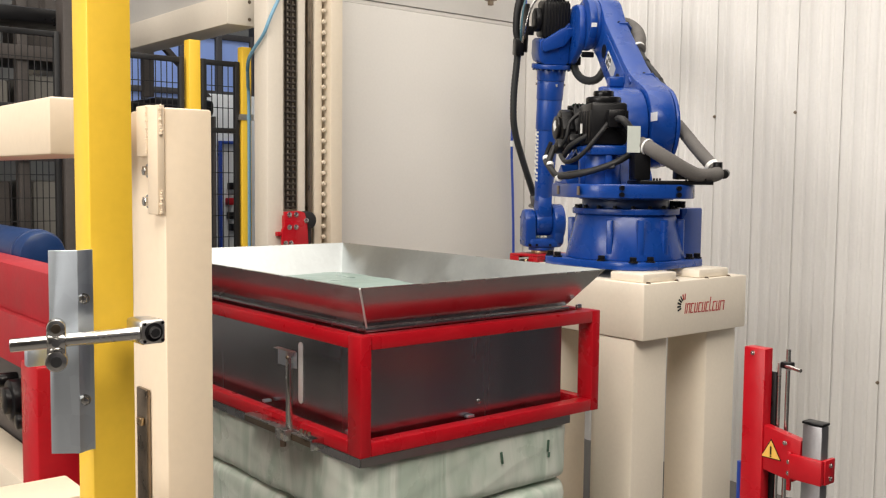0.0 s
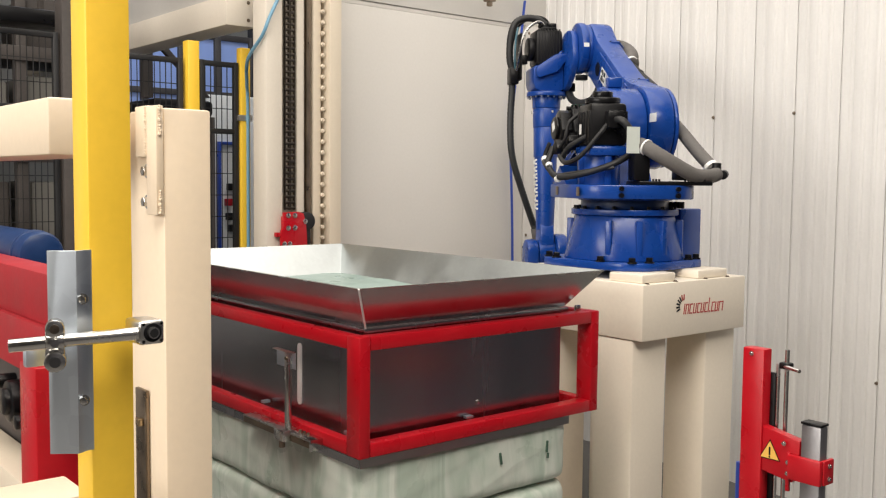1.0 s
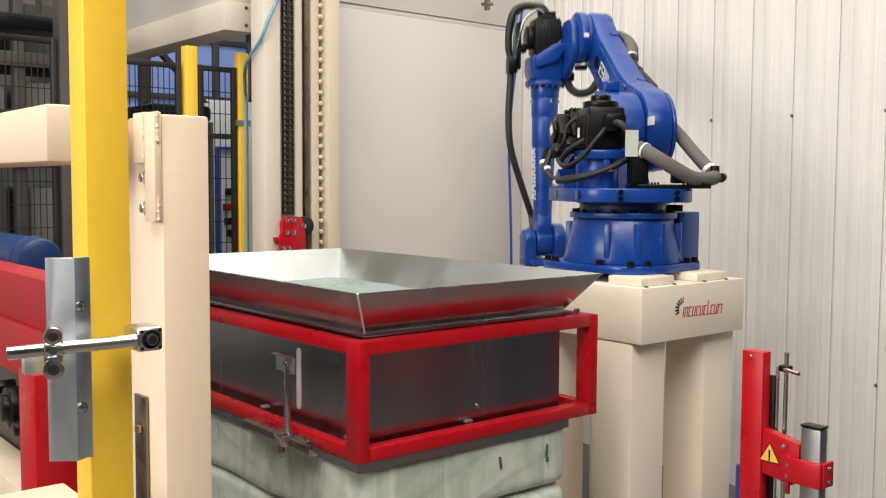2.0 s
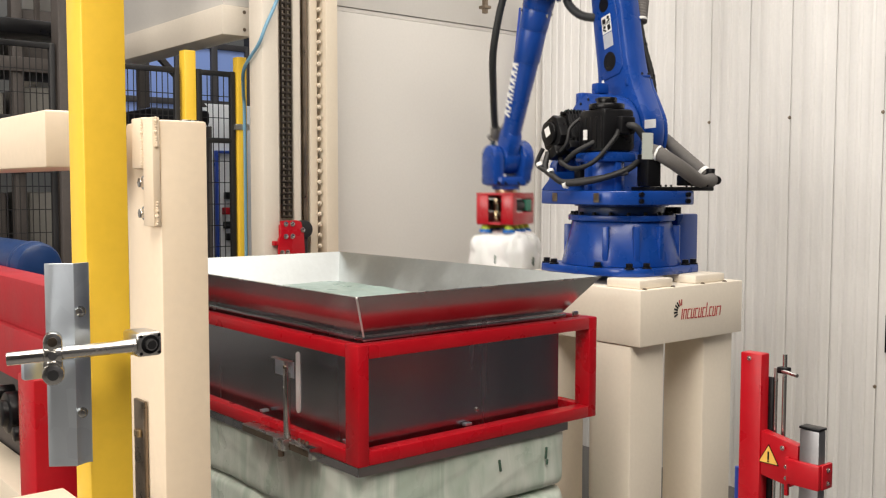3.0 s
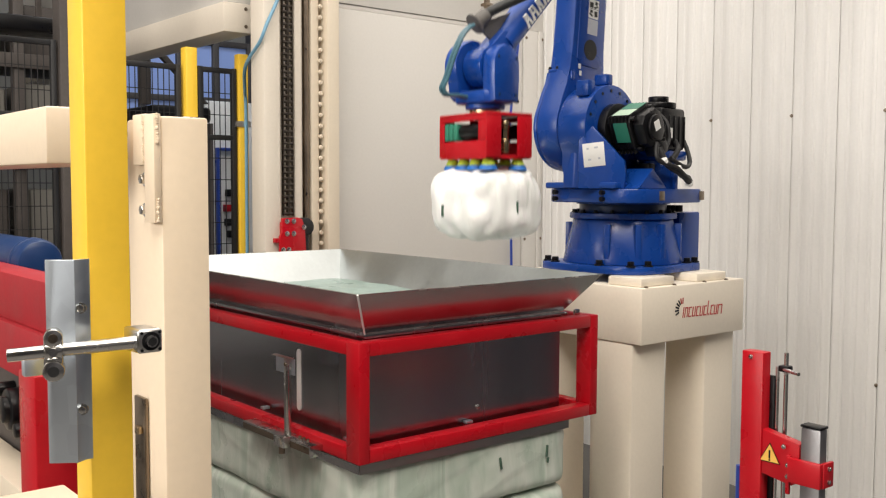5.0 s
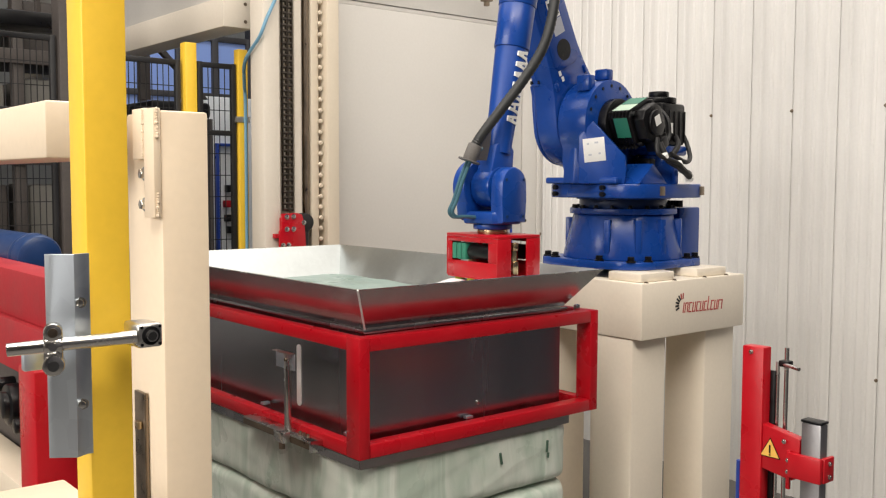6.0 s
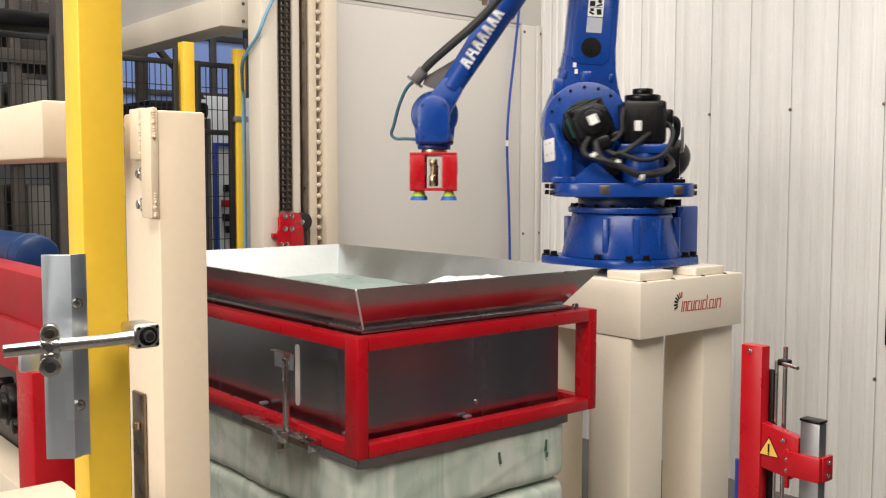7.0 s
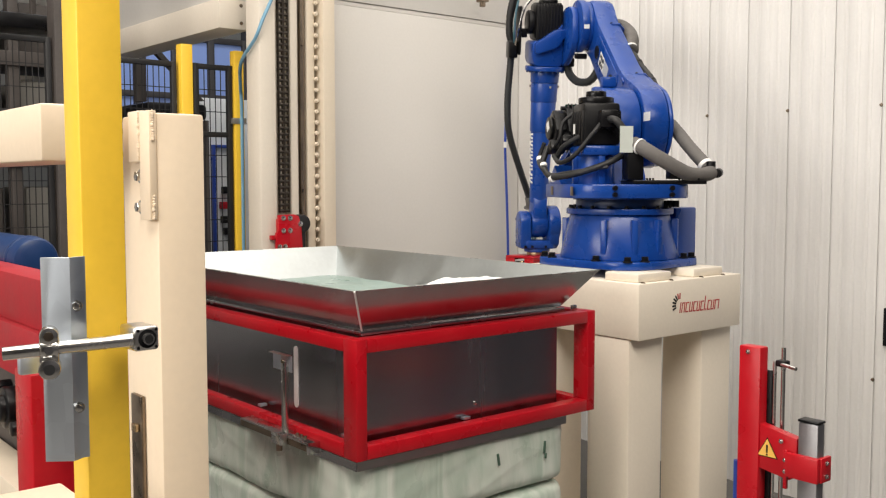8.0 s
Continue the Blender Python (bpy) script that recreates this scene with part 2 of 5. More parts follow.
def arc(cx, cy, r, a0, a1, n=10):
    return [(cx + r * math.cos(radians(a0 + (a1 - a0) * i / n)), cy + r * math.sin(radians(a0 + (a1 - a0) * i / n))) for i in range(n + 1)]


def part(name, bm, material, parent=None, label="", smooth=40):
    me = bpy.data.meshes.new(name)
    bmesh.ops.recalc_face_normals(bm, faces=bm.faces)
    bm.to_mesh(me)
    bm.free()
    me.materials.append(material)
    me.polygons.foreach_set("use_smooth", [True] * len(me.polygons))
    me.set_sharp_from_angle(angle=radians(smooth))
    ob = new(name, me)
    ob.parent = parent
    return tagged(ob, label) if label else ob


def boxed(name, dims, material, parent=None, bevel=0.004, label="", m=None):
    bm = bmesh.new()
    box(bm, *dims, bevel, m=m)
    return part(name, bm, material, parent, label)


def rodded(name, p, q, r, material, parent=None, n=20, r2=None, bevel=0.0, label=""):
    bm = bmesh.new()
    rod(bm, p, q, r, n, r2, True, bevel)
    return part(name, bm, material, parent, label)


def shared(name, me, parent, m):
    """One more object on a mesh that alike pieces share."""
    ob = new(name, me)
    ob.parent = parent
    ob.matrix_basis = m
    return ob


def thing(name, label, category, group="", at=None, kind=""):
    ob = new(name)
    ob.empty_display_size = 0.1
    if at is not None:
        ob.matrix_basis = at
    return tagged(ob, label, category, group, kind)


def bolt_mesh(name, r, h, material):
    bm = bmesh.new()
    rod(bm, (0, 0, 0), (0, 0, h), r, 6, None, True, r * 0.15)
    rod(bm, (0, 0, -0.001), (0, 0, h * 0.25), r * 1.35, 14)
    ob = part(name, bm, material)
    me = ob.data
    bpy.data.objects.remove(ob)
    return me


BOLT = bolt_mesh("bolt", 0.011, 0.012, STEEL)
BOLTB = bolt_mesh("bolt_black", 0.016, 0.024, BLACK)
SCREW = bolt_mesh("screw", 0.008, 0.006, DSTEEL)
FACE_Y = pose(0, 0, 0, 90)          # a bolt whose head looks to -y
FACE_X = pose(0, 0, 0, 0, -90)      # a bolt whose head looks to -x


FLOOR = -0.15


# ---- the hall ----
def hall():
    tagged(boxed("floor", (-8, 8, -8, 8, FLOOR - 0.15, FLOOR), CONC, bevel=0), "grey concrete floor of the hall", "floor", kind="structure")
    tagged(boxed("ceiling", (-8, 8, -8, 8, 5.6, 5.8), HALL, bevel=0), "grey sheet roof of the hall", "ceiling", kind="structure")
    # unseen pale end added so the side sheet mirrors something brighter
    tagged(boxed("wall_north", (-8, -1.5, 6.95, 7.2, FLOOR, 5.6), WALLP, bevel=0), "unseen pale end of the far wall, added as a reflector", "wall", kind="structure")
    tagged(boxed("wall_north", (-1.5, 8, 7.0, 7.2, FLOOR, 5.6), HALL, bevel=0), "pale grey far wall of the hall", "wall", kind="structure")
    tagged(boxed("wall_south", (-8, 8, -7.2, -7.0, FLOOR, 5.6), HALLD, bevel=0), "plain unseen wall closing the hall, dark to be mirrored", "wall", kind="structure")
    tagged(boxed("wall_west", (-7.2, -7.0, -7, 7, FLOOR, 5.6), HALL, bevel=0), "plain pale wall closing the hall", "wall", kind="structure")


def cladding():
    """The white steel wall: folded sheets 0.266 m wide with a joint between each two."""
    w = boxed("wall_east", (3.33, 3.45, -7, 7, FLOOR, 5.6), HALLD, bevel=0)
    tagged(w, "white ribbed steel cladding wall with screws", "wall", kind="structure")
    pitch = 0.2665
    prof = ((0.000, 0.016), (0.000, 0.004), (0.008, 0.000), (0.050, 0.000), (0.058, 0.006), (0.072, 0.006), (0.080, 0.000), (0.118, 0.000), (0.126, 0.005), (0.140, 0.005), (0.148, 0.000), (0.186, 0.000), (0.194, 0.006), (0.208, 0.006), (0.216, 0.000), (0.252, 0.000), (0.2635, 0.006), (0.2635, 0.016))
    bm = bmesh.new()
    lo = [bm.verts.new((3.28 + d, y, FLOOR)) for y, d in prof]
    hi = [bm.verts.new((3.28 + d, y, 5.5)) for y, d in prof]
    for i in range(len(prof)):
        j = (i + 1) % len(prof)
        bm.faces.new((lo[i], lo[j], hi[j], hi[i]))
    first = part("cladding_sheet", bm, WALLP, w, smooth=10)
    me = first.data
    y0 = 1.019 - 7 * pitch
    first.matrix_basis = pose(0, y0, 0)
    for i in range(1, 13):
        shared("cladding_sheet", me, w, pose(0, y0 + i * pitch, 0))
    for i in range(-2, 4):
        for z in (0.6, 2.048, 3.5):
            shared("screw", SCREW, w, Matrix.Translation((3.283, 1.019 - i * pitch * 2 + 0.004, z)) @ FACE_X)


def wall_bracket():
    t = thing("wall_bracket", "dark steel bracket on the ribbed wall", "bracket")
    boxed("plate", (3.266, 3.278, -0.26, -0.098, 0.79, 0.99), BLACK, t, 0.003)
    boxed("arm", (3.20, 3.2655, -0.22, -0.19, 0.86, 0.93), BLACK, t, 0.003)


def back_panel():
    """The grey booth behind the tray."""
    p = boxed("booth_panel", (1.44, 3.075, 2.45, 2.55, FLOOR, 2.712), GREYP, bevel=0.003)
    tagged(p, "large plain grey sheet panel of a machine booth", "panel", kind="structure")
    u = boxed("booth_panel", (1.44, 3.30, 2.452, 2.55, 2.745, 4.2), GREYP, bevel=0.003)
    tagged(u, "grey sheet panel above the booth's joint", "panel", kind="structure")
    tagged(boxed("booth_panel", (1.44, 3.075, 2.462, 2.55, 2.716, 2.741), GREYP, bevel=0.002), "narrow grey joint strip of the booth", "panel", kind="structure")
    e = boxed("trim", (3.083, 3.279, 2.44, 2.55, FLOOR, 2.742), GREYP, bevel=0.006)
    tagged(e, "grey corner trim beside the cladding", "trim", kind="structure")
    boxed("lip", (3.215, 3.245, 2.425, 2.439, FLOOR, 2.742), GREYP, e, 0.004)
    for x in (3.105, 3.262):
        for z in (1.27, 2.69):
            shared("screw", SCREW, e, Matrix.Translation((x, 2.44, z)) @ FACE_Y)


def hanging_cable():
    bm = bmesh.new()
    pipe(bm, ((3.03, 2.41, 2.9), (2.985, 2.41, 2.55), (2.935, 2.41, 2.2), (2.915, 2.41, 1.9), (2.935, 2.41, 1.5), (2.955, 2.415, 1.0), (2.96, 2.41, FLOOR + FLOOR + 0.02)), 0.009, 8)
    c = tagged(part("blue_cable", bm, CABLEB), "blue pneumatic hose hanging before the grey panel", "hose")
    rodded("hose_joint", (2.915, 2.41, 1.885), (2.916, 2.41, 1.925), 0.012, WHITE, c, 10)


def ceiling_stub():
    bm = bmesh.new()
    box(bm, 2.60, 2.63, 2.30, 2.33, 2.80, 5.6, 0.004)
    box(bm, 2.585, 2.645, 2.285, 2.345, 2.83, 2.85, 0.004)
    tagged(part("hanger_rod", bm, DSTEEL), "dark steel hanger rod under the roof", "hanger")


# ---- lifting mast ----
def mast():
    t = thing("lifting_mast", "cream steel lifting mast with a drive chain", "mast")
    boxed("left_flange", (0.935, 1.045, 2.28, 2.44, FLOOR, 4.2), CREAM, t, 0.02)
    boxed("web", (1.045, 1.345, 2.41, 2.44, FLOOR, 4.2), CREAM, t, 0.002)
    boxed("inner_rib", (1.165, 1.215, 2.34, 2.409, FLOOR, 4.2), CREAM, t, 0.006)
    boxed("right_flange", (1.345, 1.425, 2.27, 2.44, FLOOR, 4.2), BEIGE, t, 0.006)
    boxed("guide_bar", (1.228, 1.252, 2.33, 2.36, FLOOR, 4.2), DSTEEL, t, 0.002, "dark steel guide bar")
    boxed("pin_rail", (1.268, 1.318, 2.325, 2.355, FLOOR, 4.2), BEIGE, t, 0.003, "cream rail with a row of pins")
    bm = bmesh.new()
    rod(bm, (0, 0, 0), (0, -0.014, 0), 0.013, 12, None, True, 0.003)
    rod(bm, (0, -0.014, 0), (0, -0.022, 0), 0.008, 10)
    o = part("pin", bm, BEIGE, t)
    o.matrix_basis = pose(1.322, 2.322, 1.0)
    for i in range(1, 40):
        shared("pin", o.data, t, pose(1.322, 2.322, 1.0 + i * 0.062))
    chain = thing("drive_chain", "dark oiled double roller chain hanging in the mast", "chain")
    bm = bmesh.new()
    for x in (-0.031, -0.004, 0.004, 0.031):
        prism(bm, [(y + 0.0, z) for y, z in arc(0, 0.016, 0.011, 0, 180, 6) + arc(0, -0.016, 0.011, 180, 360, 6)], x - 0.0022, x + 0.0022, "x")
    for z in (0.016, -0.016):
        rod(bm, (-0.036, 0, z), (0.036, 0, z), 0.004, 8)
        rod(bm, (-0.029, 0, z), (0.029, 0, z), 0.0085, 10)
    l0 = part("link", bm, CHAINM, chain)
    l0.matrix_basis = pose(1.115, 2.335, 1.5)
    for i in range(1, 60):
        shared("link", l0.data, chain, pose(1.115, 2.335, 1.5 + i * 0.0335, 0, FLOOR, 0))


def carriage():
    t = thing("chain_carriage", "red steel chain carriage with bolts and a black roller", "carriage", at=pose(-0.050, 0, 0))
    bm = bmesh.new()
    prism(bm, [(1.06, 1.20), (1.235, 1.20), (1.222, 1.40), (1.205, 1.455), (1.175, 1.465), (1.075, 1.462), (1.075, 1.38), (1.06, 1.36)], 2.245, 2.262, "y", 0.002)
    part("front_plate", bm, RED, t)
    bm = bmesh.new()
    box(bm, 1.035, 1.062, 2.25, 2.30, 1.325, 1.35, 0.003)
    box(bm, 1.08, 1.20, 2.265, 2.30, 1.0, 1.44, 0.003)
    part("bracket", bm, RED, t)
    for x, z in ((1.105, 1.445), (1.148, 1.445), (1.105, 1.375), (1.148, 1.375), (1.08, 1.285), (1.115, 1.285), (1.215, 1.41)):
        shared("bolt", BOLT, t, Matrix.Translation((x, 2.245, z)) @ FACE_Y)
    boxed("arm", (1.125, 1.155, 1.702, 2.264, 0.98, 1.10), RED, t, 0.004)
    bm = bmesh.new()
    rod(bm, (1.238, 2.255, 1.41), (1.238, 2.315, 1.41), 0.052, 24, None, True, 0.006)
    box(bm, 1.225, 1.262, 2.265, 2.31, 1.20, 1.40, 0.006)
    part("roller", bm, RUBBER, t, "black rubber guide roller")


def overhead_beam():
    t = tagged(boxed("booth_beam", (0.86, 1.05, 2.6, 6.4, 2.522, 2.69), CREAM, bevel=0.006), "cream sheet box beam above the fence", "beam", kind="structure")
    boxed("upper_panel", (0.875, 1.05, 2.62, 6.4, 2.694, 4.2), GREYP, t, 0.003)
    for z in (2.66, 2.56):
        shared("screw", SCREW, t, Matrix.Translation((1.0, 2.6, z)) @ FACE_Y)
    bm = bmesh.new()
    pipe(bm, ((1.16, 2.255, 3.10), (1.03, 2.25, 2.72), (0.945, 2.255, 2.53), (0.915, 2.285, 2.43), (0.922, 2.46, 2.32), (1.015, 2.65, 2.20), (1.050, 2.705, 2.05), (1.050, 2.705, 1.2), (1.050, 2.705, FLOOR + 0.02)), 0.010, 8)
    tagged(part("air_hose", bm, HOSEC), "pale blue air hose running down the fence post", "hose")


# ---- safety fence ----
def fence_post(x, y, h, w=0.06):
    t = thing("fence_post", "yellow square steel fence post with a bolted clamp", "fence post", "yellow fence posts", pose(x, y, 0))
    boxed("tube", (-w / 2, w / 2, -w / 2, w / 2, FLOOR + 0.01, h), YELLOW, t, 0.004)
    boxed("foot_plate", (-0.07, 0.07, -0.07, 0.07, FLOOR, FLOOR + 0.01), YELLOW, t, 0.002)
    boxed("clamp", (-w / 2 - 0.02, w / 2 + 0.012, -w / 2 - 0.008, w / 2 + 0.008, h - 0.43, h - 0.395), STEEL, t, 0.003, "zinc clamp band")
    return t


def fence_panel(x0, x1, y, top):
    t = thing("wire_fence", "black welded wire mesh fence panel", "fence panel", "wire fence panels")
    for nm, d in (("top_rail", (x0, x1, y - 0.012, y + 0.012, top - 0.03, top)), ("mid_rail", (x0, x1, y - 0.012, y + 0.012, top - 0.42, top - 0.39)), ("bottom_rail", (x0, x1, y - 0.012, y + 0.012, 0.15, 0.18)),
                  ("stile", (x0, x0 + 0.03, y - 0.0121, y + 0.0121, 0.1, top + 0.002)), ("stile", (x1 - 0.03, x1, y - 0.0121, y + 0.0121, 0.1, top + 0.002))):
        boxed(nm, d, MESH, t, 0.003)
    bm = bmesh.new()
    n = int((x1 - x0) / 0.032)
    for i in range(1, n):
        x = x0 + (x1 - x0) * i / n
        box(bm, x - 0.0022, x + 0.0022, y - 0.002, y + 0.002, 0.16, top - 0.02)
    k = int(top / 0.13)
    for i in range(1, k):
        z = 0.16 + (top - 0.18) * i / k
        box(bm, x0 + 0.01, x1 - 0.01, y + 0.002, y + 0.006, z - 0.0024, z + 0.0024)
    tagged(part("wire_mesh", bm, MESH, t), kind="stuff")


def fences():
    fence_post(1.045, 2.75, 2.42)
    fence_post(0.715, 2.75, 2.43, 0.07)
    fence_panel(0.765, 1.008, 2.75, 2.33)
    fence_panel(0.30, 0.665, 2.76, 2.33)
    fence_panel(-0.95, 0.02, 2.9, 2.42)
    bm = bmesh.new()
    box(bm, 0.03, 0.17, 2.86, 2.98, FLOOR, 3.6, 0.006)
    tagged(part("dark_column", bm, DARK), "dark steel column behind the fence", "column")


def far_store():
    """What shows dimly through the mesh."""
    t = thing("storage_rack", "dim steel storage rack behind the wire fence", "rack")
    for x in (-1.6, 0.28, 0.86):
        boxed("upright", (x, x + 0.07, 4.6, 4.7, FLOOR, 4.0), DARK, t, 0.004)
        boxed("upright", (x, x + 0.07, 5.4, 5.5, FLOOR, 4.0), DARK, t, 0.004)
    for z in (0.95, 1.75, 2.45, 3.2):
        boxed("shelf_beam", (-1.6, 0.93, 4.57, 4.599, z, z + 0.10), DARK, t, 0.004)
        boxed("shelf_deck", (-1.6, 0.93, 4.71, 5.39, z + 0.02, z + 0.06), DARK, t, 0.002)
    for x, z, w, h, ma in ((-0.55, 1.812, 0.8, 0.5, HALL), (-1.5, 1.812, 0.85, 0.45, BROWN), (-0.5, 2.512, 0.7, 0.45, DARK), (-1.45, 2.512, 0.8, 0.4, BROWN), (-0.6, 1.012, 0.85, 0.6, DARK), (-1.5, 1.012, 0.8, 0.5, BROWN), (0.38, 1.812, 0.42, 0.55, HALL), (0.40, 1.012, 0.4, 0.6, HALL), (0.38, 2.512, 0.4, 0.4, DARK), (-0.35, 3.262, 0.9, 0.5, BROWN)):
        tagged(boxed("carton", (x, x + w, 4.72, 5.35, z, z + h), ma, bevel=0.02), "dim wrapped carton load standing on the rack", "carton", "cartons on the rack")
    c = thing("machine_cabinet", "pale machine cabinet with a blue frame behind the fence", "cabinet")
    boxed("body", (1.90, 2.6, 5.02, 5.6, FLOOR, 2.35), WHITE, c, 0.01)
    boxed("side_panel", (1.68, 1.895, 5.0, 5.6, FLOOR, 2.08), BLUED, c, 0.01, "dark blue side panel")
    for x in (1.985, 2.20):
        boxed("frame", (x, x + 0.025, 4.98, 5.018, FLOOR, 1.96), CABLEB, c, 0.004, "blue frame post")
    boxed("frame", (2.0105, 2.1995, 4.98, 5.018, 1.935, 1.96), CABLEB, c, 0.004, "blue frame rail")
    for x, z in ((2.05, 1.42), (2.07, 1.55), (2.06, 1.30), (2.08, 1.2)):
        boxed("button_box", (x, x + 0.06, 4.96, 5.018, z, z + 0.06), RED if z == 1.42 else BLACK, c, 0.006)
    b = thing("dark_machine", "dark machine housing on posts behind the fence", "machine")
    boxed("housing", (1.18, 1.66, 4.4, 5.0, 2.12, 2.24), BLACK, b, 0.03)
    boxed("cover", (1.2, 1.64, 4.5, 4.9, 1.0, 2.11), BLUED, b, 0.02)
    boxed("post", (1.15, 1.19, 4.4, 4.5, FLOOR, 2.119), DARK, b, 0.01)
    boxed("post", (1.65, 1.67, 4.4, 4.5, FLOOR, 2.119), DARK, b, 0.005)
    w = thing("window_1", "tall window with bluish daylight", "window", kind="structure")
    boxed("pane", (1.75, 3.6, 6.94, 6.96, 0.9, 3.1), DAYBLUE, w, 0)
    for x in (1.70, 2.1, 2.5, 2.9, 3.3):
        boxed("window_frame", (x, x + 0.07, 6.9, 6.99, 0.85, 3.15), DARK, w, 0.004)
    for z in (0.85, 1.9, 2.5, 3.1):
        boxed("window_frame", (1.70, 3.6, 6.905, 6.985, z, z + 0.06), DARK, w, 0.004)
    bm = bmesh.new()
    prism(bm, [(1.15, 2.72), (1.62, 2.27), (1.66, 2.27), (1.2, 2.74)], 4.45, 4.5, "y", 0.004)
    box(bm, 1.12, 1.2, 4.45, 4.5, 2.24, 2.74, 0.004)
    tagged(part("brace", bm, DARK), "dark steel brace above the machine", "brace")
    d = thing("dark_duct", "dark sheet duct above the fence", "duct")
    boxed("duct", (-0.497, 0.238, 3.3, 3.7, 2.515, 2.605), BLACK, d, 0.02)
    for x in (-0.40, 0.10):
        boxed("hanger", (x, x + 0.03, 3.48, 3.51, 2.6055, 5.6), DARK, d, 0.002)
    bm = bmesh.new()
    pipe(bm, ((-0.02, 2.6, 5.6), (-0.02, 2.6, 2.9), (-0.05, 2.55, 2.75), (-0.02, 2.52, 2.64), (0.03, 2.55, 2.68), (0.02, 2.6, 2.8), (0.05, 2.7, 2.95)), 0.014, 8)
    tagged(part("cable_loop", bm, SLEEVE), "grey cable loop hanging from the roof", "cable")


# ---- foreground stand ----
def gantry():
    """The cream frame beside the camera."""
    t = thing("cream_gantry", "cream painted steel gantry with bolted joint", "gantry")
    boxed("post", (-0.964, -0.870, -0.765, -0.60, FLOOR, 1.773), WARM_CREAM, t, 0.005)
    boxed("cross_beam", (-1.135, -0.985, -0.655, 1.6, 1.684, 1.789), WARM_CREAM, t, 0.006)
    boxed("joint_plate", (-0.976, -0.9645, -0.7195, -0.660, 1.684, 1.779), WARM_CREAM, t, 0.002)
    boxed("joint_plate", (-0.979, -0.9645, -0.766, -0.720, 1.576, 1.777), WARM_CREAM, t, 0.002)
    rng = random.Random(4)
    for x, y, za, zb in ((-0.979, -0.7195, 1.69, 1.777), (-0.972, -0.767, 1.725, 1.775), (-0.972, -0.767, 1.580, 1.622)):
        bm = bmesh.new()
        z = za
        while z < zb:
            bmesh.ops.create_icosphere(bm, subdivisions=1, radius=rng.uniform(0.0025, 0.0045), matrix=Matrix.Translation((x + rng.uniform(-0.001, 0.001), y, z)))
            z += 0.005
        part("weld_seam", bm, WARM_CREAM, t)
    for z in (1.657, 1.599):
        shared("bolt", BOLT, t, Matrix.Translation((-0.965, -0.694, z)) @ FACE_X @ Matrix.Diagonal((0.9, 0.9, 1.0, 1)))
    boxed("slide_plate", (-0.974, -0.9655, -0.690, -0.640, 0.9, 1.235), DSTEEL, t, 0.002, "grey steel slide plate")
    boxed("slide_clip", (-0.984, -0.9745, -0.682, -0.663, 1.165, 1.18), BRASS, t, 0.002)
    boxed("lower_beam", (-1.7, -1.13, -0.83, -0.70, 1.0, 1.103), WARM_CREAM, t, 0.006)
    boxed("far_post", (-1.115, -1.005, 1.45, 1.6, FLOOR, 1.683), WARM_CREAM, t, 0.01)


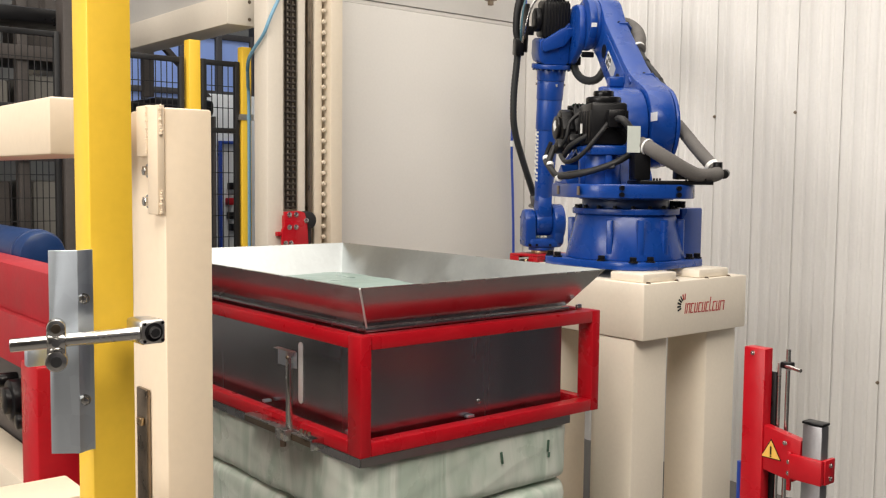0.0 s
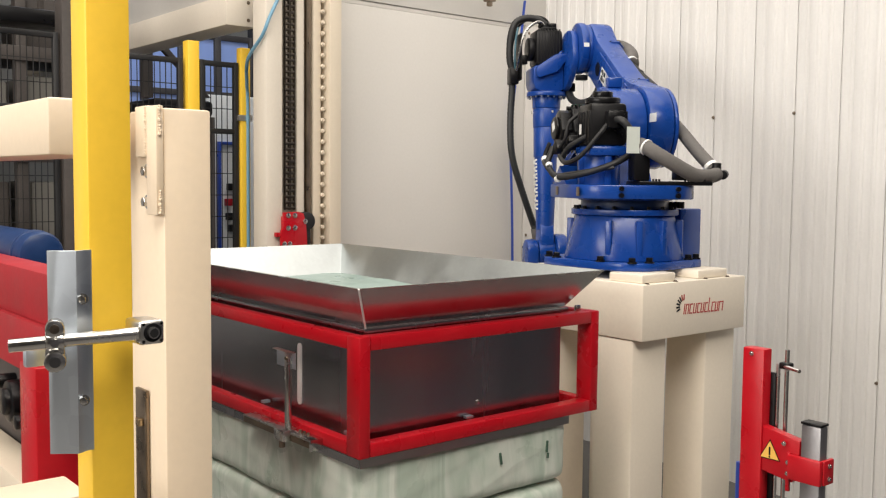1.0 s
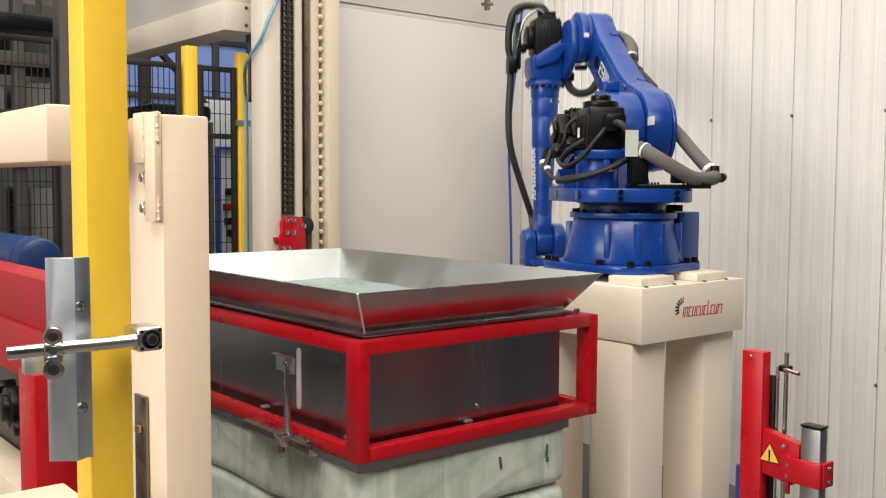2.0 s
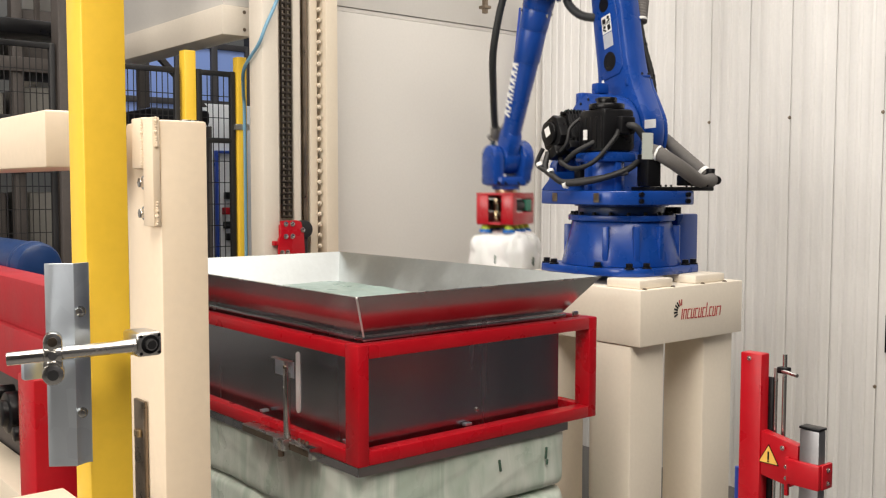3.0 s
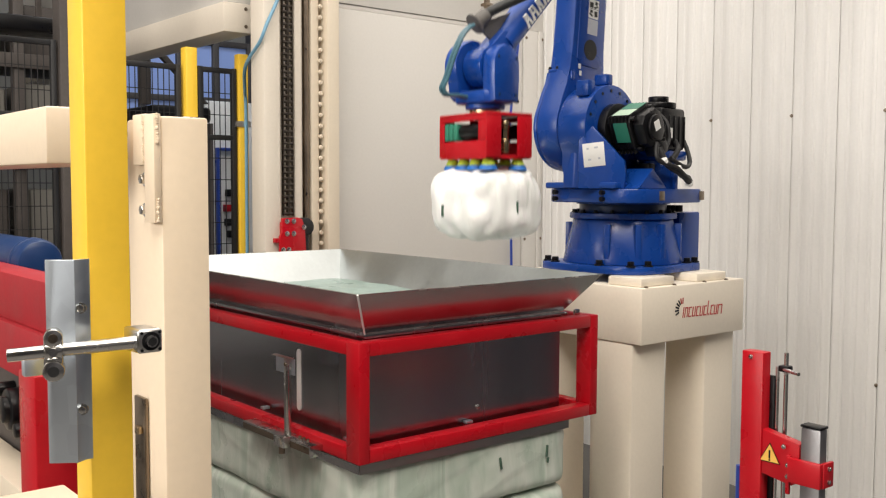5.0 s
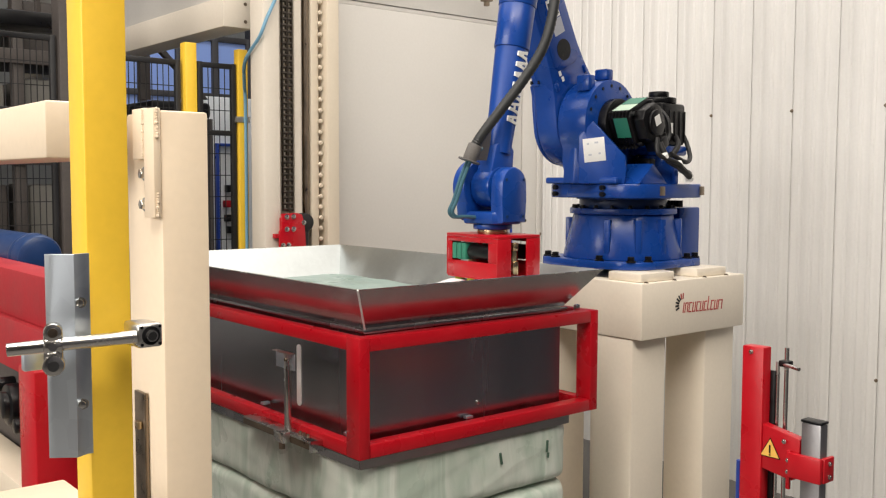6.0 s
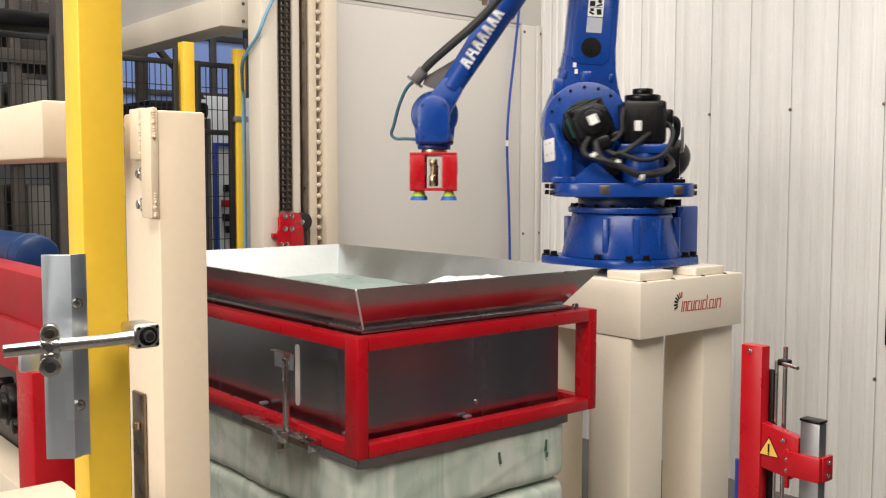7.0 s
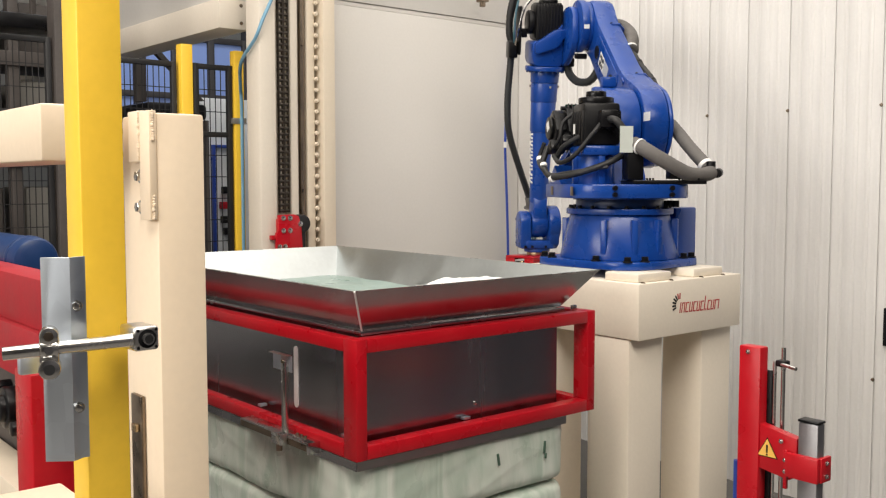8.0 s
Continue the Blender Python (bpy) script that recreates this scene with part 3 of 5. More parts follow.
def sensor_post():
    """The yellow fence post next to the camera with its bracket and sensor clamps."""
    t = thing("yellow_post", "tall yellow square post with a zinc bracket", "post")
    boxed("tube", (-1.205, -1.140, -1.058, -0.993, FLOOR + 0.01, 3.2), YELLOW, t, 0.004)
    boxed("foot_plate", (-1.25, -1.09, -1.10, -0.94, FLOOR, FLOOR + 0.0095), YELLOW, t, 0.003)
    b = thing("angle_bracket", "folded zinc-coated steel bracket bolted to the post", "bracket")
    bm = bmesh.new()
    prism(bm, [(-1.2645, -1.0585), (-1.2315, -1.0815), (-1.2150, -1.0715), (-1.2062, -1.0715), (-1.2062, -1.0690), (-1.2157, -1.0690), (-1.2316, -1.0785), (-1.2630, -1.0560)], 1.247, 1.540, "z", 0.0006)
    part("folded_sheet", bm, GALVR, b)
    boxed("back_plate", (-1.160, -1.115, -0.9925, -0.9895, 1.435, 1.54), GALV, b, 0.001)
    for z in (1.470, 1.323):
        shared("bolt", BOLT, b, Matrix.Translation((-1.2215, -1.0765, z)) @ pose(0, 0, 0, 0, 0, -30) @ FACE_Y @ Matrix.Diagonal((0.55, 0.55, 0.6, 1)))
    s = thing("sensor_rod", "bright steel rod with cast clamp fittings", "sensor mount")
    rodded("rod", (-1.326, -1.088, 1.414), (-1.166, -1.143, 1.424), 0.0092, STEEL, s, 24, bevel=0.001)
    bm = bmesh.new()
    d = (Vector((-1.166, -1.143, 1.424)) - Vector((-1.326, -1.088, 1.414))).normalized()
    c = Vector((-1.2702, -1.1072, 1.4175))
    nrm = Vector((-0.33, -0.94, 0)).normalized()
    rod(bm, c - d * 0.012, c + d * 0.012, 0.0155, 24, None, True, 0.003)
    rod(bm, c + Vector((0, 0, -0.026)) - nrm * 0.02, c + Vector((0, 0, -0.026)) + nrm * 0.019, 0.0145, 24, None, True, 0.003)
    rod(bm, c + Vector((0, 0, 0.019)) - nrm * 0.012, c + Vector((0, 0, 0.019)) + nrm * 0.014, 0.0125, 20, None, True, 0.003)
    box(bm, -0.0125, 0.0125, -0.012, 0.012, -0.028, 0.02, 0.004, 2, Matrix.Translation(c) @ pose(0, 0, 0, 0, 0, -19))
    k = part("cross_clamp", bm, STEEL, s, "cast aluminium cross clamp")
    rodded("screw_head", c + Vector((0, 0, 0.019)) + nrm * 0.0142, c + Vector((0, 0, 0.019)) + nrm * 0.017, 0.0065, DSTEEL, k, 14)
    rodded("bore", c + Vector((0, 0, -0.026)) + nrm * 0.0192, c + Vector((0, 0, -0.026)) + nrm * 0.0200, 0.0075, RUBBER, k, 18)
    rodded("small_screw", c + nrm * 0.0145, c + nrm * 0.0165, 0.006, STEEL, k, 14)
    boxed("clip_plate", (-1.285, -1.25, -1.02, -1.005, 1.368, 1.398), GALV, s, 0.003)
    m = Matrix.Translation((-1.147, -1.142, 1.4235)) @ pose(0, 0, 0, 0, FLOOR, 2)
    q = thing("square_clamp", "square cast clamp with a black sensor bore", "clamp")
    bm = bmesh.new()
    box(bm, -0.0185, 0.0185, -0.004, 0.05, -0.0175, 0.0175, 0.005, 3, m)
    body = part("housing", bm, STEEL, q)
    for nm, r, y0, y1, ma in (("recess", 0.0135, -0.0048, -0.004, BLACK), ("collar", 0.0085, -0.0095, -0.0049, STEEL), ("bore", 0.0062, -0.0102, -0.0096, RUBBER)):
        bm = bmesh.new()
        rod(bm, m @ Vector((0, y0, 0)), m @ Vector((0, y1, 0)), r, 24)
        part(nm, bm, ma, body)
    for sx in (-1, 1):
        for sz in (-1, 1):
            bm = bmesh.new()
            rod(bm, m @ Vector((sx * 0.0135, -0.0046, sz * 0.0125)), m @ Vector((sx * 0.0135, -0.004, sz * 0.0125)), 0.0024, 10)
            part("screw_hole", bm, BLACK, body)


def red_conveyor():
    t = thing("red_conveyor", "dusty red steel conveyor frame with a chain drive", "conveyor")
    boxed("top_beam", (-0.866, -0.76, -0.2, 1.9, 1.235, 1.378), REDD, t, 0.004)
    boxed("lower_beam", (-0.885, -0.79, -0.2, 1.9, 1.085, 1.2345), REDD, t, 0.004)
    boxed("leg", (-0.985, -0.87, -0.035, 0.10, FLOOR, 1.176), RED, t, 0.006)
    boxed("side_plate", (-0.86, -0.80, 0.12, 1.9, 0.70, 1.084), DARK, t, 0.004)
    boxed("foot_beam", (-0.98, -0.87, 0.12, 1.9, 0.72, 0.85), BEIGE, t, 0.004, "cream lower rail")
    bm = bmesh.new()
    for z, r in ((0.985, 0.062), (0.985, 0.04)):
        rod(bm, (-0.91 if r > 0.05 else -0.925, 0.50, z), (-0.8605, 0.50, z), r, 24, None, True, 0.006)
    rod(bm, (-0.915, 0.59, 1.03), (-0.8605, 0.59, 1.03), 0.022, 14, None, True, 0.004)
    rod(bm, (-0.915, 0.41, 0.94), (-0.8605, 0.41, 0.94), 0.022, 14, None, True, 0.004)
    part("bearing", bm, BLACK, t, "black bearing block with a shaft")
    m = thing("electric_motor", "dark blue electric motor on the conveyor frame", "motor")
    bm = bmesh.new()
    rod(bm, (-0.672, 1.55, 1.378), (-0.672, 0.93, 1.378), 0.080, 36, None, True, 0.025)
    part("shell", bm, BLUED, m)
    rodded("end_cap", (-0.672, 1.00, 1.378), (-0.672, 1.03, 1.378), 0.084, BLUED, m, 36, bevel=0.006)
    boxed("foot", (-0.7595, -0.66, 1.1, 1.45, 1.27, 1.30), BLUED, m, 0.003)


# ---- tray on its red frame ----
def forming_frame():
    t = thing("forming_machine_frame", "red square tube frame round a zinc sheet box", "frame")
    X, Y, z0, z1 = 1.12, 1.70, 0.762, 1.152
    for x0 in (0.0, X - 0.042):
        for y0 in (0.0, Y - 0.075):
            boxed("post", (x0, x0 + 0.042, y0, y0 + 0.075, z0, z1), RED, t, 0.004)
    for z in (z0 + 0.0005, z1 - 0.0455):
        for y0 in (0.0004, Y - 0.0554):
            boxed("beam", (0.0425, X - 0.0425, y0, y0 + 0.055, z, z + 0.045), RED, t, 0.004)
        for x0 in (0.0004, X - 0.0424):
            boxed("beam", (x0, x0 + 0.042, 0.0755, Y - 0.0755, z, z + 0.045), RED, t, 0.004)
    for x, y in ((0.5, 0.06), (0.046, 0.14), (0.046, 0.70)):
        boxed("tab", (x, x + 0.03, y, y + 0.02, z0 + 0.0455, z0 + 0.055), GALV, t, 0.001)
    b = thing("sheet_box", "dark shining zinc sheet box inside the frame", "box")
    x0, x1, y0, y1 = 0.085, 0.995, 0.085, 1.62
    w = 0.0025
    # the front sheet has a small hole
    def pierced(axis, at, a0, a1, zlo, zhi, hole):
        bm = bmesh.new()
        ha, hz, hw, hh = hole
        for lo, hi, zl, zh in ((a0, ha - hw, zlo, zhi), (ha + hw, a1, zlo, zhi), (ha - hw, ha + hw, zlo, hz - hh), (ha - hw, ha + hw, hz + hh, zhi)):
            if axis == "y":
                box(bm, lo, hi, at, at + w, zl, zh)
            else:
                box(bm, at, at + w, lo, hi, zl, zh)
        bmesh.ops.remove_doubles(bm, verts=bm.verts, dist=1e-5)
        return bm
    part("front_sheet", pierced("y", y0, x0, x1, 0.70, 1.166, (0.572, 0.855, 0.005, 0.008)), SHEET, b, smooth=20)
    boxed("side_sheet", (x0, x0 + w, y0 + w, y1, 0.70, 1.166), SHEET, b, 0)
    # see-through slot: the brightness behind it is drawn as a white strip
    bm = bmesh.new()
    prism(bm, arc(0.502, 1.045, 0.015, 0, 180, 10) + arc(0.502, 0.851, 0.015, 180, 360, 10), x0 - 0.003, x0 - 0.0003, "x", 0.0006)
    part("scale_strip", bm, SLOT_WHITE, b, "rounded slot, its bright see-through drawn as a white strip")
    # steel head added at the hole to stand for its bright light spot
    shared("bolt", BOLT, b, Matrix.Translation((0.572, y0, 0.855)) @ FACE_Y @ Matrix.Diagonal((0.6, 0.6, 0.6, 1)))
    # far sheets in the lighter tray tone, for the brighter reflection inside
    boxed("back_sheet", (x0 + w, x1, y1, y1 + w, 0.70, 1.166), TRAYM, b, 0)
    boxed("side_sheet", (x1 - w, x1, y0 + w, y1, 0.70, 1.166), TRAYM, b, 0)
    boxed("lip", (0.005, 0.965, 0.004, 0.0065, 0.732, 0.7615), LIPM, b, 0)
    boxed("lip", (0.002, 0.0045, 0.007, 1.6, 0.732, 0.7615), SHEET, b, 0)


def tray():
    """The flared sheet funnel on top of the box."""
    t = thing("flared_tray", "flared zinc sheet funnel resting on the red frame", "tray")
    ox0, ox1, oy0, oy1, zr = -0.034, 1.091, -0.043, 1.757, 1.312
    ix0, ix1, iy0, iy1, zb = 0.0755, 1.0, 0.0755, 1.63, 1.168
    def flank(a, b, c, d):
        bm = bmesh.new()
        v = [Vector(p) for p in (a, b, c, d)]
        n = (v[1] - v[0]).cross(v[3] - v[0]).normalized() * 0.0025
        q = [bm.verts.new(p) for p in v] + [bm.verts.new(p + n) for p in v]
        for f in ((0, 1, 2, 3), (7, 6, 5, 4), (0, 4, 5, 1), (1, 5, 6, 2), (2, 6, 7, 3), (3, 7, 4, 0)):
            bm.faces.new([q[i] for i in f])
        return bm
    part("flank", flank((ox0, oy0, zr), (ox1, oy0, zr), (ix1, iy0, zb), (ix0, iy0, zb)), TRAYM, t, smooth=10)
    part("flank", flank((ox1, oy0, zr), (ox1, oy1, zr), (ix1, iy1, zb), (ix1, iy0, zb)), TRAYM, t, smooth=10)
    part("flank", flank((ox1, oy1, zr), (ox0, oy1, zr), (ix0, iy1, zb), (ix1, iy1, zb)), TRAYM, t, smooth=10)
    part("flank", flank((ox0, oy1, zr), (ox0, oy0, zr), (ix0, iy0, zb), (ix0, iy1, zb)), TRAYM, t, smooth=10)
    # the inner faces are dusted by the sacks
    for ob in t.children:
        ob.data.materials.append(TRAYD)
        for f in ob.data.polygons:
            f.material_index = 1 if f.normal.z > 0.3 else 0
    for a, b in (((ox0, oy0), (ox1, oy0)), ((ox1, oy0), (ox1, oy1)), ((ox1, oy1), (ox0, oy1)), ((ox0, oy1), (ox0, oy0))):
        rodded("rim", (*a, zr), (*b, zr), 0.0025, STEEL, t, 8)
    rodded("corner_seam", (ox0 - 0.002, oy0 - 0.002, zr), (ix0 - 0.006, iy0 - 0.006, zb), 0.0032, WHITE, t, 8, label="bright corner seam")
    boxed("collar", (0.06, 1.01, 0.06, 0.0735, 1.1525, 1.166), SHEET, t, 0.001)
    boxed("collar", (0.06, 0.0735, 0.0738, 1.63, 1.1525, 1.166), SHEET, t, 0.001)
    boxed("latch", (1.03, 1.055, 0.035, 0.05, 1.1525, 1.175), STEEL, t, 0.004)


def slot_clamp():
    t = thing("height_clamp", "steel clamp post with a strip bolted to the frame", "clamp")
    boxed("strip", (-0.052, -0.0005, 0.216, 0.672, 0.782, 0.788), STEEL, t, 0.001)
    boxed("strip_leg", (-0.052, -0.047, 0.216, 0.672, 0.760, 0.7815), DSTEEL, t, 0.001)
    boxed("end_plate", (-0.052, -0.0005, 0.212, 0.2155, 0.750, 0.788), STEEL, t, 0.001)
    boxed("post", (-0.050, -0.034, 0.354, 0.380, 0.7885, 1.058), STEEL, t, 0.002)
    boxed("head", (-0.033, -0.029, 0.338, 0.462, 1.002, 1.058), GALV, t, 0.001)
    boxed("head_flange", (-0.050, -0.029, 0.338, 0.462, 1.0585, 1.062), STEEL, t, 0.001)
    boxed("block", (-0.080, -0.0525, 0.334, 0.402, 0.759, 0.798), STEEL, t, 0.004)
    rodded("bolt_end", (-0.066, 0.368, 0.735), (-0.066, 0.368, 0.7585), 0.011, DSTEEL, t, 12)
    rodded("screw_head", (-0.0505, 0.364, 1.040), (-0.0555, 0.364, 1.040), 0.006, DSTEEL, t, 10)
    for y in (0.325, 0.300, 0.275):
        rodded("nut", (-0.02, y, 0.7885), (-0.02, y, 0.796), 0.006, DSTEEL, t, 6)


# ---- sacks ----
def sack_mesh(name, sx, sy, sz, seed, material, power=4.5, crease=0.010):
    bm = bmesh.new()
    bmesh.ops.create_cube(bm, size=2)
    bmesh.ops.subdivide_edges(bm, edges=bm.edges, cuts=19, use_grid_fill=True)
    off = Vector((seed * 7.3, seed * 3.1, seed * 1.7))
    for v in bm.verts:
        p = v.co.copy()
        k = (abs(p.x) ** power + abs(p.y) ** power + abs(p.z) ** (power * 0.8)) ** (-1 / power)
        p *= k
        q = Vector((p.x * sx, p.y * sy, p.z * sz))
        r = noise.noise(q * 5 + off) * 0.013 + noise.noise(q * 13 + off) * crease
        fold = abs(noise.noise(Vector((q.x * 16, q.y * 16, q.z * 3)) + off))
        q += p.normalized() * (r - 0.012 * (1 - fold) ** 6)
        v.co = q
    ob = part(name, bm, material, None, "", 180)
    me = ob.data
    bpy.data.objects.remove(ob)
    return me


def bale_mesh(name, sx, sy, sz, seed, material):
    """A broad sack pulled tight by its film: flat sides, soft corners, slanting creases."""
    bm = bmesh.new()
    bmesh.ops.create_cube(bm, size=2)
    bmesh.ops.subdivide_edges(bm, edges=bm.edges, cuts=45, use_grid_fill=True)
    off = Vector((seed * 5.1, seed * 2.7, seed * 8.3))
    for v in bm.verts:
        p = v.co.copy()
        k = (abs(p.x) ** 14 + abs(p.y) ** 14 + abs(p.z) ** 9) ** (-1 / 13)
        p *= k
        q = Vector((p.x * sx, p.y * sy, p.z * sz))
        r = noise.noise(q * 3.0 + off) * 0.009 + noise.noise(q * 8 + off) * 0.0035
        for ax, az, f in ((0.8, 0.55, 7.0), (0.35, -0.9, 11.0)):
            s = (q.x + q.y) * ax + q.z * az
            fold = 1 - abs(noise.noise(Vector((s * f, (q.x + q.y) * 1.5, q.z * 1.5)) + off * ax))
            r += 0.0024 * max(0.0, fold - 0.80) / 0.20
        v.co = q + p.normalized() * (r - 0.006)
    ob = part(name, bm, material, None, "", 180)
    me = ob.data
    bpy.data.objects.remove(ob)
    return me


def sack_stack():
    rng = random.Random(8)
    p = thing("pallet", "wooden pallet under the stacked sacks", "pallet")
    for i in range(7):
        boxed("top_board", (0.05, 1.02, 0.06 + i * 0.235, 0.06 + i * 0.235 + 0.12, FLOOR + 0.121, FLOOR + 0.143), WOOD, p, 0.003)
    for x in (0.05, 0.49, 0.92):
        boxed("bearer", (x, x + 0.1, 0.06, 1.59, FLOOR + 0.022, FLOOR + 0.1205), WOOD, p, 0.003)
        boxed("bottom_board", (x, x + 0.1, 0.06, 1.59, FLOOR, FLOOR + 0.0215), WOOD, p, 0.002)
    for k, (z, h, sx) in enumerate(((0.118, 0.128, 0.500), (0.374, 0.138, 0.498), (0.632, 0.132, 0.506))):
        ob = new("sack", bale_mesh("sack", sx, 0.795, h, 1 + k * 2, FILM))
        ob.matrix_basis = pose(0.512, 0.809, z, 0, 0, rng.uniform(-0.4, 0.4))
        tagged(ob, "broad film-wrapped pale green sack in the stack", "sack", "sacks in the stack")
    inner = sack_mesh("sack", 0.212, 0.178, 0.110, 9, FILM, 7.0)
    for i in range(2):
        for j in range(4):
            ob = new("sack", inner)
            ob.matrix_basis = pose(0.315 + i * 0.45, 0.28 + j * 0.38, 0.858, rng.uniform(-1, 1), rng.uniform(-1, 1), rng.choice((0, 180)) + rng.uniform(-1.5, 1.5))
            tagged(ob, "pale green filled plastic sack inside the sheet box", "sack", "sacks in the box")
    ob = new("sack", bale_mesh("sack", 0.450, 0.485, 0.106, 15, TEAL_FILM))
    ob.matrix_basis = pose(0.540, 1.122, 1.084)
    tagged(ob, "broad pale green film-wrapped sack filling the tray", "sack", "sacks in the box")
    # small dark print marks on the film of the outer sacks
    for x, z, a in ((0.62, 0.655, -10), (0.855, 0.66, 4), (0.86, 0.625, 6)):
        m = tagged(boxed("print_mark", (-0.004, 0.004, -0.003, 0.003, -0.022 if a != 6 else -0.010, 0.022 if a != 6 else 0.010), PRINT, None, 0.001), "dark printed mark on the sack film", "print")
        m.matrix_basis = pose(x, 0.010, z, 0, a, 0)


# ---- robot pedestal ----
def pedestal():
    t = thing("robot_pedestal", "cream welded steel pedestal carrying the robot", "pedestal")
    boxed("head_box", (1.447, 2.182, 0.052, 0.787, 0.988, 1.226), IVORY, t, 0.005)
    for x in (1.450, 1.959):
        for y in (0.100, 0.562):
            boxed("leg", (x, x + 0.226, y, y + 0.222, FLOOR + 0.012, 0.9875), IVORY, t, 0.012)
    boxed("foot_plate", (1.40, 2.23, 0.07, 0.84, FLOOR, FLOOR + 0.0115), IVORY, t, 0.003)
    boxed("mount_plate", (1.475, 1.70, 0.08, 0.26, 1.2265, 1.264), IVORY, t, 0.006)
    boxed("mount_plate", (1.475, 1.70, 0.57, 0.75, 1.2265, 1.264), IVORY, t, 0.006)
    boxed("mount_plate", (1.86, 2.08, 0.08, 0.26, 1.2265, 1.264), IVORY, t, 0.006)
    boxed("mount_plate", (1.86, 2.08, 0.57, 0.75, 1.2265, 1.264), IVORY, t, 0.006)
    # maker's mark: strokes in a fan and a row of slanted bars
    c = Vector((1.722, 0.051, 1.118))
    for i in range(7):
        a = radians(88 + i * 19)
        bm = bmesh.new()
        box(bm, 0.026, 0.052, -0.001, 0.001, -0.004, 0.004, 0.0012, 1, Matrix.Translation(c) @ Matrix.Rotation(-a, 4, "Y"))
        part("mark_stroke", bm, BLACK if i > 1 else INKR, t)
    slant = Matrix.Identity(4)
    slant[0][2] = 0.16
    x = 1.722
    for w, h, kind in ((0.006, 0.046, 0), (0.022, 0.044, 1), (0.020, 0.044, 2), (0.022, 0.044, 3), (0.020, 0.044, 2), (0.022, 0.044, 3), (0.020, 0.044, 2), (0.006, 0.064, 0), (0.006, 0.008, 0), (0.020, 0.044, 2), (0.022, 0.044, 3), (0.032, 0.044, 1)):
        bm = bmesh.new()
        k = 0.0052
        strokes = [(0, k, 0, h)]
        if kind == 1:
            strokes += [(k, w - k, h - k, h), (w - k, w, 0, h)]
        elif kind == 2:
            strokes += [(k, w, 0, k), (k, w, h - k, h)]
        elif kind == 3:
            strokes += [(k, w - k, 0, k), (w - k, w, 0, h)]
        for x0, x1, z0, z1 in strokes:
            box(bm, x0, x1, -0.001, 0.001, z0, z1)
        bmesh.ops.transform(bm, matrix=Matrix.Translation((x, 0.0515, 1.083 - (x - 1.722) * 0.02)) @ slant, verts=bm.verts)
        part("mark_bar", bm, INKR, t)
        x += w + 0.0062
    for x0 in (1.49, 1.68, 1.895, 2.06):
        shared("screw", SCREW, t, pose(x0, 0.066, 1.2262))


